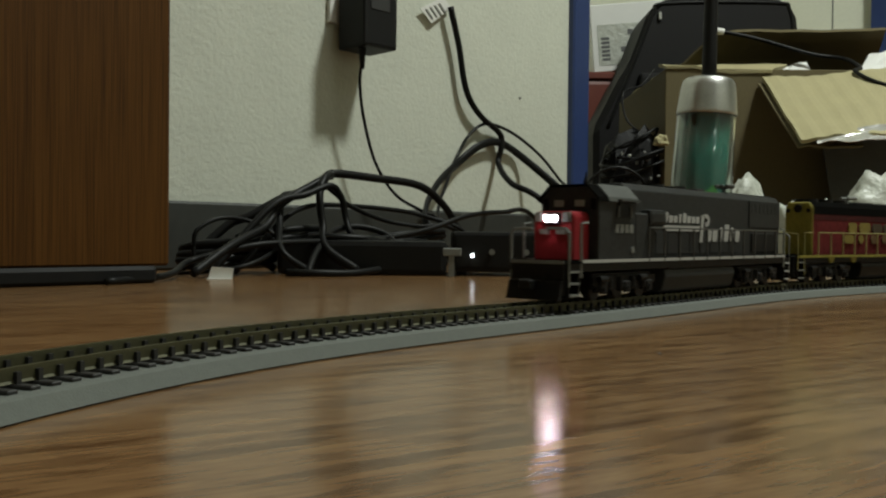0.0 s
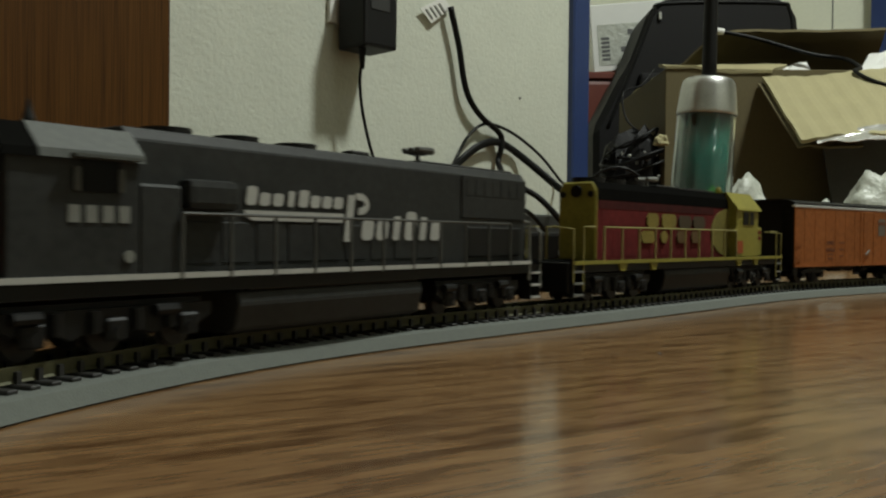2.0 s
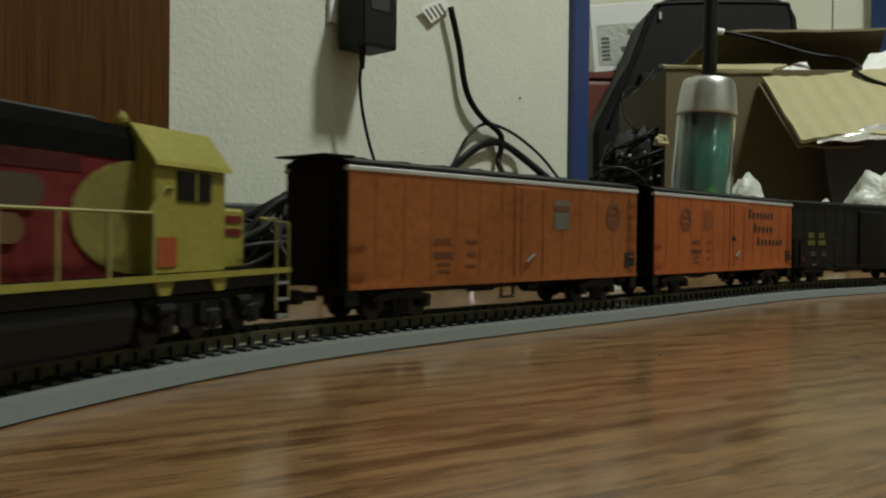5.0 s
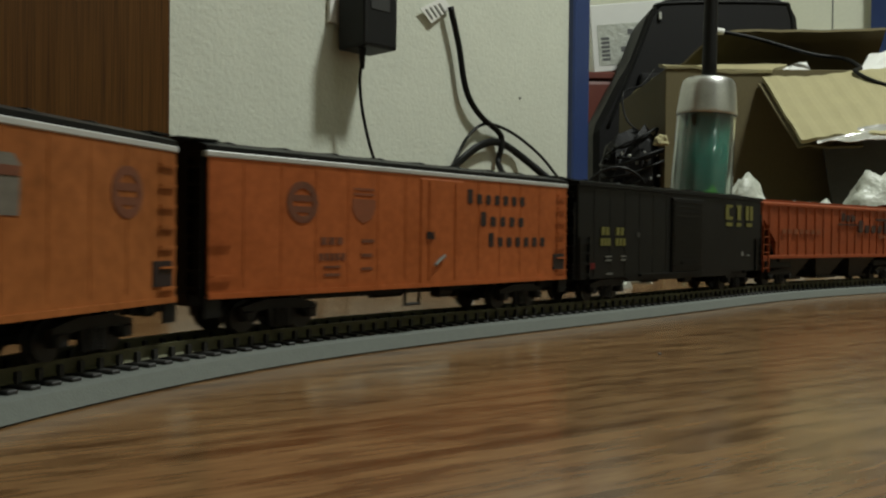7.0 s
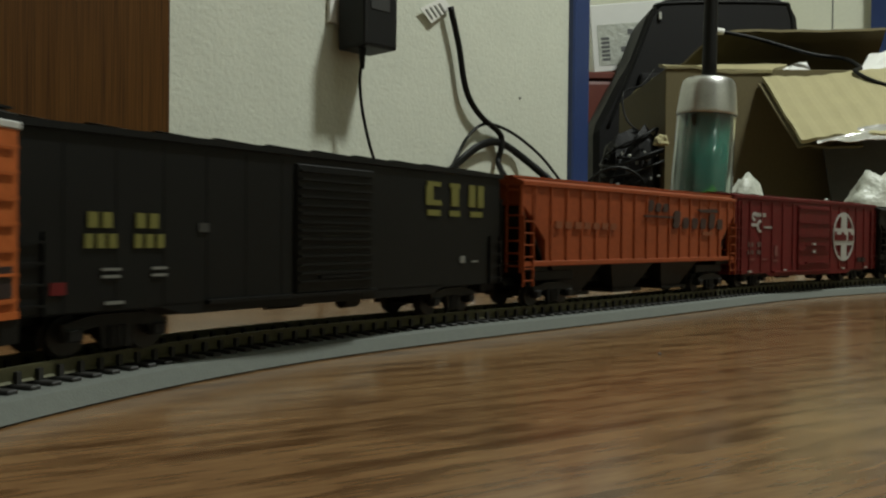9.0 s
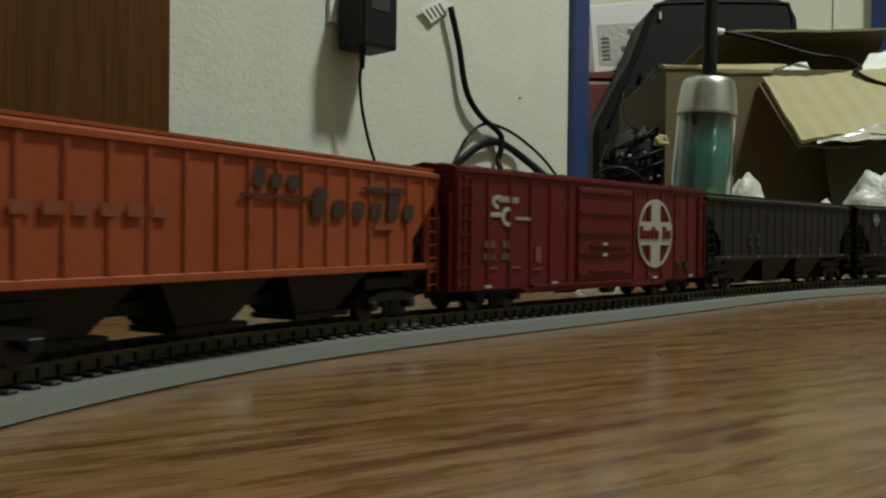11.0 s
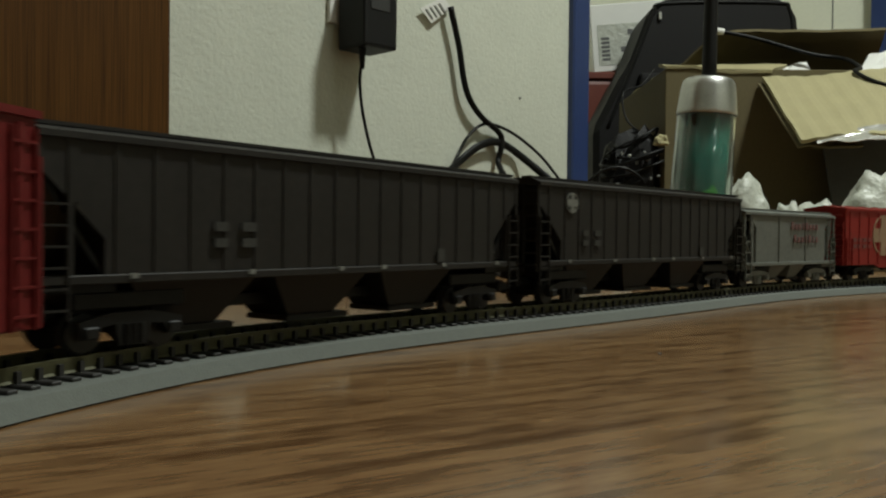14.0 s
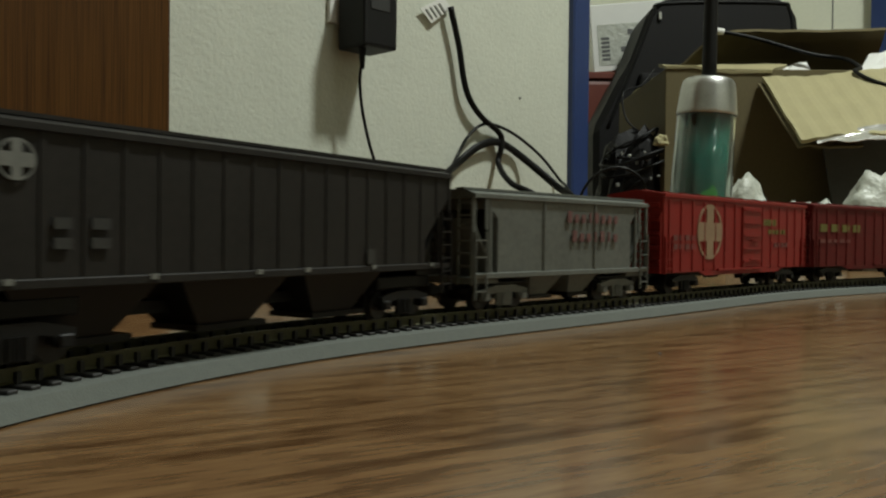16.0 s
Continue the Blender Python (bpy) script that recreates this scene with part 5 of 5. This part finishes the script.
def boxcar(kind):
    spec = {
        "black": ("black model boxcar with ribbed door and yellow lettering bars", P_BLK, 0.1080, 0.0112, 0.0572),
        "maroon": ("dark red model boxcar with white cross emblem and ribbed sides", P_BOXR, 0.1080, 0.0088, 0.0585),
        "bright": ("bright red model boxcar with tan cross emblem", P_BRGT, 0.1035, 0.0120, 0.0550),
        "plain": ("dull red model boxcar with yellow lettering bars", P_BOXR, 0.1040, 0.0115, 0.0560),
    }[kind]
    label, paint, L, z0, z1 = spec
    c = thing("boxcar", label, "model train", group="freight cars")
    part("body", box(B(), -L, L, -0.0168, 0.0168, z0, z1, 0.0004), paint, c)
    part("roof", prism(B(), [(-0.0178, z1 - 0.0016), (0.0178, z1 - 0.0016), (0.0178, z1 + 0.0002), (0.0, z1 + 0.0026), (-0.0178, z1 + 0.0002)], -L - 0.0006, L + 0.0006), paint if kind != "black" else P_BLK, c, "low-pitched roof")
    for i in range(10):
        x = -L + 0.01 + i * (2 * L - 0.02) / 9
        part("roof_rib", prism(B(), [(-0.0176, z1 + 0.0002), (0.0176, z1 + 0.0002), (0.0, z1 + 0.0032)], x - 0.0006, x + 0.0006), paint, c)
    d0, d1 = {"black": (-0.0157, 0.0219), "maroon": (-0.0224, 0.0256), "bright": (-0.004, 0.024), "plain": (0.02, 0.045)}[kind]
    for s in (-1, 1):
        y = s * 0.0168
        door = part("sliding_door", box(B(), d0, d1, *sorted((y, y + s * 0.0011)), z0 + 0.0015, z1 - 0.004, 0.0003), paint, c)
        n = 14 if kind == "black" else 5
        for i in range(n):
            z = z0 + 0.005 + i * (z1 - z0 - 0.011) / (n - 1)
            part("door_rib", box(B(), d0 + 0.001, d1 - 0.001, *sorted((y + s * 0.0010, y + s * 0.0019)), z - 0.0004, z + 0.0004), paint, door)
        part("door_track", box(B(), d0 - 0.035, d1 + 0.002, *sorted((y, y + s * 0.0018)), z0 + 0.0002, z0 + 0.0014), paint, c)
        for z in (z0 + 0.006, z0 + 0.018):
            part("door_bar", box(B(), d0 + 0.010, d1 - 0.006, *sorted((y + s * 0.001, y + s * 0.0022)), z, z + 0.0007), paint, door)
        if kind != "black":
            for i in range(15):
                x = -L + 0.006 + i * (2 * L - 0.012) / 14
                if not d0 - 0.003 < x < d1 + 0.003:
                    part("side_post", box(B(), x - 0.0008, x + 0.0008, *sorted((y, y + s * 0.0006)), z0 + 0.001, z1 - 0.003), paint, c)
        else:
            for i in range(7):
                x = -L + 0.014 + i * 0.0145
                part("side_seam", box(B(), x, x + 0.0004, *sorted((y, y + s * 0.00015)), z0 + 0.001, z1 - 0.003), paint, c)
        part("side_sill", prism(B(), [(-L + 0.04, z0 + 0.001), (L - 0.04, z0 + 0.001), (L - 0.05, z0 - 0.0022), (-L + 0.05, z0 - 0.0022)], *sorted((y - s * 0.001, y)), "y"), paint, c)
        for d in (-1, 1):
            a, b = sorted((d * (L - 0.001), d * (L - 0.009)))
            ladder(c, a, b, y if s < 0 else y + 0.001, z0, z1 - 0.004 if kind == "maroon" else z0 + 0.020, 7 if kind == "maroon" else 4, paint)
        yy = y - 0.0003 if s < 0 else y + 0.0003
        if kind == "black":
            bars(c, "name_bar", P_YDEC, yy, [(0.0523, 0.0648, 0.0500, 0.0517, 1, 0), (0.0523, 0.0590, 0.0428, 0.0500, 1, 0), (0.0560, 0.0648, 0.0428, 0.0447, 1, 0), (0.0673, 0.0778, 0.0500, 0.0517, 1, 0), (0.0692, 0.0765, 0.0428, 0.0500, 1, 0), (0.0818, 0.0948, 0.0428, 0.0517, 2, 0), (0.0523, 0.0648, 0.0388, 0.0410, 1, 0), (0.0673, 0.0778, 0.0388, 0.0410, 1, 0), (0.0818, 0.0948, 0.0388, 0.0410, 1, 0)], "yellow lettering bar")
            bars(c, "number_bar", P_YDEC, yy, [(-0.0883, -0.0802, 0.0323, 0.0362, 2, 0), (-0.0744, -0.0663, 0.0323, 0.0362, 2, 0), (-0.0890, -0.0790, 0.0272, 0.0308, 3, 0), (-0.0748, -0.0645, 0.0272, 0.0308, 3, 0)])
            bars(c, "data_bar", P_PALE, yy, [(-0.085, -0.077, 0.0215, 0.0222, 1, 0), (-0.085, -0.077, 0.0197, 0.0204, 1, 0), (-0.070, -0.063, 0.0215, 0.0222, 1, 0), (-0.070, -0.063, 0.0197, 0.0204, 1, 0), (0.076, 0.081, 0.0205, 0.0232, 1, 0), (0.084, 0.091, 0.0205, 0.0212, 1, 0), (-0.084, -0.076, 0.0130, 0.0138, 1, 0)])
            part("orange_placard", box(B(), -0.0975, -0.0935, *sorted((y, y + s * 0.0005)), 0.0160, 0.0190), P_BOXR, c)
            part("route_card", box(B(), -0.0535, -0.0500, *sorted((y, y + s * 0.0005)), 0.0315, 0.0340), mat_dust, c)
        if kind == "maroon":
            cross_emblem(c, 0.0503, 0.0335, 0.0180, yy - 0.0003 * (1 if s < 0 else -1), P_WHITE, 0.0180)
            word(c, "emblem_bar", P_BOXR, yy - 0.0008 if s < 0 else yy + 0.0008, 0.0334, 0.0306, 0.0046, 0.0205, (1.45, 1, 1, 1.4, 1), 0)
            word(c, "emblem_bar", P_BOXR, yy - 0.0008 if s < 0 else yy + 0.0008, 0.0570, 0.0306, 0.0046, 0.0098, (1.45, 1), 0)
            bars(c, "name_bar", P_WHITE, yy, [(-0.0815, -0.0675, 0.0455, 0.0480, 6, 0.1), (-0.0700, -0.0575, 0.0382, 0.0396, 5, 0)], "white lettering bar")
            bm = ring_letter(B(), -0.0812, 0.0455, 0.0042, 0.0030, 0.0018, yy, 16, (0.8, 4.7))
            ring_letter(bm, -0.0745, 0.0395, 0.0045, 0.0042, 0.0018, yy, 16, (0.9, 5.4))
            box(bm, -0.0862, -0.0785, yy - 0.0002, yy + 0.0002, 0.0392, 0.0412)
            part("script_initial", bm, P_WHITE, c, "white curved initials")
            bars(c, "number_bar", mat_chalk, yy, [(-0.0905, -0.0830, 0.0262, 0.0292, 2, 0), (-0.0785, -0.0722, 0.0262, 0.0292, 2, 0), (-0.0910, -0.0828, 0.0214, 0.0240, 3, 0), (-0.0790, -0.0718, 0.0214, 0.0240, 3, 0)])
            bars(c, "data_bar", mat_pink, yy, [(-0.090, -0.080, 0.0175, 0.0185, 1, 0), (-0.074, -0.064, 0.0175, 0.0185, 1, 0), (-0.056, -0.050, 0.020, 0.027, 1, 0), (-0.002, 0.008, 0.0480, 0.0488, 1, 0), (-0.002, 0.008, 0.0460, 0.0468, 1, 0), (-0.058, -0.049, 0.0165, 0.0175, 1, 0)])
            part("consolidated_stencil", box(B(), 0.074, 0.080, *sorted((y, y + s * 0.0012)), 0.0145, 0.0180), P_INK, c)
            part("consolidated_stencil", box(B(), 0.0825, 0.0885, *sorted((y, y + s * 0.0012)), 0.0145, 0.0180), P_INK, c)
            for x in (-0.088, -0.041, 0.050, 0.090):
                part("reflector", box(B(), x - 0.002, x + 0.002, *sorted((y, y + s * 0.0012)), z0 + 0.0010, z0 + 0.0022), P_WHITE, c)
            for x, z in ((-0.0010, 0.0228), (-0.0010, 0.0280)):
                part("door_lock", box(B(), x - 0.002, x + 0.002, *sorted((y + s * 0.001, y + s * 0.0024)), z - 0.0007, z + 0.0007), P_WHITE, door)
        if kind == "bright":
            cross_emblem(c, -0.0487, 0.0350, 0.0160, yy, mat_tan, 0.0160)
            bars(c, "name_bar", P_YDEC, yy, [(0.028, 0.050, 0.0400, 0.0440, 5, 0.1), (0.036, 0.066, 0.0345, 0.0375, 5, 0)], "yellow lettering bar")
            bars(c, "number_bar", mat_pink, yy, [(-0.094, -0.066, 0.0300, 0.0330, 4, 0), (-0.094, -0.066, 0.0250, 0.0280, 4, 0), (0.046, 0.070, 0.026, 0.029, 4, 0)])
        if kind == "plain":
            bars(c, "name_bar", P_YDEC, yy, [(-0.0965, -0.035, 0.0370, 0.0425, 4, 0)], "yellow lettering bar")
            bars(c, "number_bar", mat_pink, yy, [(-0.095, -0.05, 0.0290, 0.0315, 5, 0)])
    for d in (-1, 1):
        for i in range(5):
            z = z0 + 0.006 + i * (z1 - z0 - 0.012) / 4
            part("end_corrugation", cyl(B(), (d * L, -0.0145, z), (d * L, 0.0145, z), 0.0016, n=8), paint, c)
        end_ladder(c, d * (L + 0.0016), d, -0.0160, -0.0090, z0, z1 - 0.01, 6, paint)
        coupler(c, d * L, d)
        freight_truck(c, d * (L - 0.031))
    under_gear(c, L, z0)
    return c


mat_tan = mat("tan_faded_decal", (0.30, 0.20, 0.12), 0.6, vary=0.2, scale=200)
mat_chalk = mat("dull_chalky_decal", (0.115, 0.070, 0.062), 0.6, vary=0.3, scale=200)
mat_pink = mat("pinkish_faded_decal", (0.17, 0.055, 0.048), 0.6, vary=0.2, scale=200)


def covered_hopper(kind):
    label, paint, L, z0, z1, bays = {
        "orange": ("orange model covered hopper car with dark lettering bars", P_ORN2, 0.1082, 0.0195, 0.0552, 3),
        "dark": ("dark brown model covered hopper car with ribbed sides", P_BRWN, 0.1090, 0.0195, 0.0556, 3),
        "dark_b": ("dark brown model covered hopper car with a small round emblem", P_BRWN, 0.1070, 0.0195, 0.0556, 3),
        "grey": ("light grey short model covered hopper car with red lettering bars", P_GREY, 0.0690, 0.0150, 0.0485, 2),
    }[kind]
    c = thing("covered_hopper", label, "model train", group="freight cars")
    e = 0.022 if kind != "grey" else 0.018           # the slope sheets start this far in
    side = [(-L + 0.0015, z1), (L - 0.0015, z1), (L - 0.0015, z1 - 0.010), (L - e + 0.004, z0 + 0.010), (L - e + 0.004, z0), (-L + e - 0.004, z0), (-L + e - 0.004, z0 + 0.010), (-L + 0.0015, z1 - 0.010)]
    if kind == "grey":
        side = [(-L + 0.010, z1), (L - 0.010, z1), (L - 0.010, z1 - 0.004), (L - e + 0.002, z1 - 0.010), (L - e + 0.002, z0), (-L + e - 0.002, z0), (-L + e - 0.002, z1 - 0.010), (-L + 0.010, z1 - 0.004)]
        # the ends are open: a black block stands for the shade inside
        part("end_shade_block", box(B(), -L + 0.012, L - 0.012, -0.0130, 0.0130, z0 + 0.006, z1 - 0.001), P_BLK, c, "black block that stands for shade in the open ends")
    part("body", prism(B(), side, -0.0164, 0.0164, "y"), paint, c)
    part("roof", prism(B(), [(-0.0175, z1 - 0.0016), (0.0175, z1 - 0.0016), (0.0175, z1), (0.0110, z1 + 0.0020), (-0.0110, z1 + 0.0020), (-0.0175, z1)], -L, L), paint, c, "overhanging roof")
    part("roof_walk", box(B(), -L - 0.002, L + 0.002, -0.0135, -0.0085, z1 + 0.0016, z1 + 0.0026), paint, c)
    part("roof_walk", box(B(), -L - 0.002, L + 0.002, 0.0085, 0.0135, z1 + 0.0016, z1 + 0.0026), paint, c)
    for i in range(4 if kind != "grey" else 3):
        x = (i - (1.5 if kind != "grey" else 1)) * L * 0.48
        part("roof_hatch", box(B(), x - 0.016, x + 0.016, -0.004, 0.004, z1 + 0.0015, z1 + 0.0031, 0.0005), paint, c)
    n = {"orange": 17, "dark": 18, "dark_b": 18, "grey": 4}[kind]
    for s in (-1, 1):
        y = s * 0.0164
        for i in range(n):
            x = -L + e * 0.45 + i * (2 * L - e * 0.9) / (n - 1)
            low = z0 if abs(x) < L - e + 0.002 else z0 + (abs(x) - (L - e)) / e * 0.020 + 0.008
            part("side_rib", box(B(), x - 0.0008, x + 0.0008, *sorted((y, y + s * (0.0004 if kind.startswith("dark") else 0.0007))), low, z1 - 0.0018), paint, c)
        part("side_sill", box(B(), -L, L, *sorted((s * 0.0150, s * 0.0172)), z0 - 0.0014, z0 + 0.0010, 0.0003), paint, c)
        for d in (-1, 1):
            a, b = sorted((d * (L - 0.0005), d * (L - 0.0075)))
            ladder(c, a, b, s * 0.0168 + (0 if s < 0 else 0.001), z0 - 0.010, z0 + 0.018 if kind == "grey" else z0 + 0.021, 4 if kind == "grey" else 6, paint)
            for dx in (0.0006, 0.0085 if kind != "grey" else 0.0110):
                part("corner_post", box(B(), d * (L - dx) - 0.0007, d * (L - dx) + 0.0007, *sorted((s * 0.0155, s * 0.0168)), z0, z1 - 0.001), paint, c)
        yy = s * 0.0172
        if kind == "orange":
            word(c, "name_bar", mat_script, yy, -0.001, 0.0450, 0.0046, 0.0240, (1.3, 1, 1), 0.16, "dark script lettering bar", 0.14)
            word(c, "name_bar", mat_script, yy, 0.0260, 0.0366, 0.0060, 0.0650, (1.6, 1, 1, 1, 1.5, 1), 0.16, "dark script lettering bar", 0.16)
            part("name_underline", box(B(), -0.004, 0.030, *sorted((yy - 0.0003, yy + 0.0003)), 0.0420, 0.0430), mat_script, c)
            part("name_overline", prism(B(), [(0.056, 0.0476), (0.082, 0.0486), (0.0835, 0.0464), (0.062, 0.0460)], yy - 0.0003, yy + 0.0003, "y"), mat_script, c)
            bars(c, "number_bar", mat_emblem, yy, [(-0.085, -0.030, 0.0350, 0.0382, 7, 0)])
            bars(c, "data_bar", mat_emblem, yy, [(0.060, 0.080, 0.033, 0.035, 1, 0)])
        if kind == "dark_b":
            cross_emblem(c, -0.0812, 0.0470, 0.0047, yy, P_PALE, 0.0047)
        if kind.startswith("dark"):
            x = -0.058 if kind == "dark" else -0.0730
            bars(c, "number_bar", mat_dust, yy, [(x, x + 0.007, 0.0318, 0.0345, 1, 0), (x + 0.010, x + 0.018, 0.0318, 0.0345, 1, 0), (x, x + 0.007, 0.0272, 0.0298, 1, 0), (x + 0.010, x + 0.018, 0.0272, 0.0298, 1, 0)], "faded lettering bar")
            for px in (-0.083, -0.043, -0.004, 0.018, 0.054, 0.092):
                part("reflector", box(B(), px - 0.0012, px + 0.0012, *sorted((s * 0.0170, s * 0.0176)), z0 - 0.0002, z0 + 0.0012), P_PALE, c)
            part("data_plate", box(B(), 0.050, 0.0545, *sorted((yy - 0.0003, yy + 0.0003)), 0.0212, 0.0262), mat_dust, c)
        if kind == "grey":
            word(c, "name_bar", mat_pinkr, yy, -0.0045, 0.0378, 0.0040, 0.0450, (1.35, 1, 1, 1.2, 1.3, 1, 1, 1), 0, "faded red lettering bar", 0.2)
            word(c, "name_bar", mat_pinkr, yy, -0.0005, 0.0290, 0.0040, 0.0410, (1.35, 1, 1, 1.2, 1.3, 1.2, 1), 0, "faded red lettering bar", 0.2)
    pitch = 0.051 if kind != "grey" else 0.030
    for i in range(bays):
        x = (i - (bays - 1) / 2) * pitch - (0.0095 if kind != "grey" else 0.0)
        w = pitch * 0.45
        bm = B()
        lo, hi = [], []
        for sx, sy in ((-1, -1), (1, -1), (1, 1), (-1, 1)):
            hi.append(bm.verts.new((x + sx * w, sy * 0.0150, z0 + 0.0004)))
            lo.append(bm.verts.new((x + sx * w * 0.42, sy * 0.0085, 0.0042)))
        bm.faces.new(lo[::-1])
        bm.faces.new(hi)
        for k in range(4):
            bm.faces.new((lo[k], lo[(k + 1) % 4], hi[(k + 1) % 4], hi[k]))
        bmesh.ops.recalc_face_normals(bm, faces=bm.faces)
        h = part("hopper_bay", bm, paint if kind == "grey" else P_TRUK, c)
        part("outlet_gate", box(B(), x - w * 0.5, x + w * 0.75, -0.0095, 0.0095, 0.0032, 0.0050), P_BLK, h)
    for d in (-1, 1):
        bm = B()
        a, b = d * (L - e + 0.003), d * (L - 0.002)
        prism(bm, [(a, z0 + 0.001), (b, z1 - 0.010), (b, z1 - 0.012), (a, z0 - 0.001)], -0.015, 0.015, "y")
        part("slope_sheet", bm, P_BLK if kind != "grey" else paint, c)
        part("end_platform", box(B(), min(d * L, d * (L - e)), max(d * L, d * (L - e)), -0.0150, 0.0150, z0 - 0.0035, z0 - 0.0008), P_BLK if kind != "grey" else paint, c)
        end_ladder(c, d * (L - 0.0004), d, -0.0160, -0.0085, z0 - 0.004, z1 - 0.001, 7, paint)
        end_ladder(c, d * (L - 0.0004), d, 0.0085, 0.0160, z0 - 0.004, z1 - 0.001, 7, paint)
        t_ = L - (0.024 if kind == "grey" else 0.028)
        part("bolster", box(B(), d * t_ - 0.017, d * t_ + 0.017, -0.0135, 0.0135, 0.0112, z0 - 0.0034, 0.0006), P_BLK, c)
        part("brake_wheel", cyl(B(), (d * (L - 0.002), 0.004, z1 - 0.012), (d * (L + 0.001), 0.004, z1 - 0.012), 0.004, n=16), P_BLK, c)
        coupler(c, d * L, d)
        freight_truck(c, d * (L - (0.024 if kind == "grey" else 0.028)), P_GREY if kind == "grey" else None)
    part("centre_sill", box(B(), -L + 0.004, L - 0.004, -0.0035, 0.0035, 0.0090, 0.0125), P_BLK, c)
    return c


mat_script = mat("worn_dark_script", (0.036, 0.0145, 0.0095), 0.6, vary=0.35, scale=160)
mat_dust = mat("dusty_faded_decal", (0.029, 0.029, 0.025), 0.7, vary=0.25, scale=200)
mat_pinkr = mat("faded_rose_decal", (0.155, 0.070, 0.065), 0.6, vary=0.2, scale=200)

# each car, where its middle stands on the loop before the clip begins, and half the distance of its trucks
TRAIN = [
    (dark_locomotive(), 0.2935, 0.0857),
    (red_locomotive(), 0.5728, 0.083),
    (reefer(True), 0.8205, 0.067),
    (reefer(False), 1.0337, 0.067),
    (boxcar("black"), 1.2469, 0.077),
    (covered_hopper("orange"), 1.4745, 0.080),
    (boxcar("maroon"), 1.6984, 0.077),
    (covered_hopper("dark"), 1.9255, 0.081),
    (covered_hopper("dark_b"), 2.1538, 0.079),
    (covered_hopper("grey"), 2.3418, 0.045),
    (boxcar("bright"), 2.5331, 0.0725),
    (boxcar("plain"), 2.7522, 0.073),
]
SPEED, CHANGE, DRIFT = 0.134702, -0.00031463, 0.000028846
# the train runs a little unevenly: millimetres ahead or behind, every half second
JERK = (-0.09, 0.41, 0.56, 0.18, -0.68, -1.14, -0.99, -0.34, 0.43, 0.83, 1.02, 1.2, 1.28, 0.92, -0.3, -1.86, -2.4, -1.58, -0.08, 0.9, 1.03, 0.83, 0.57, 0.27, -0.06, -0.29, -0.28, -0.16, -0.1, -0.09, -0.04, 0.04, 0.11)


def car_pose(s_mid, half, t):
    s = s_mid - SPEED * t - CHANGE * (t - 8) ** 2 - DRIFT * (t - 8) ** 3 + 0.001 * float(np.interp(t, np.arange(33) * 0.5, JERK))
    p, q = along(s - half)[0], along(s + half)[0]
    d = q - p
    m = (p + q) / 2
    return pose(m.x, m.y, RAIL, 0, 0, math.degrees(math.atan2(d.y, d.x)))


def motions():
    for car, s_mid, half in TRAIN:
        walk(car, [(i * 0.25, car_pose(s_mid, half, i * 0.25)) for i in range(65)])


motions()
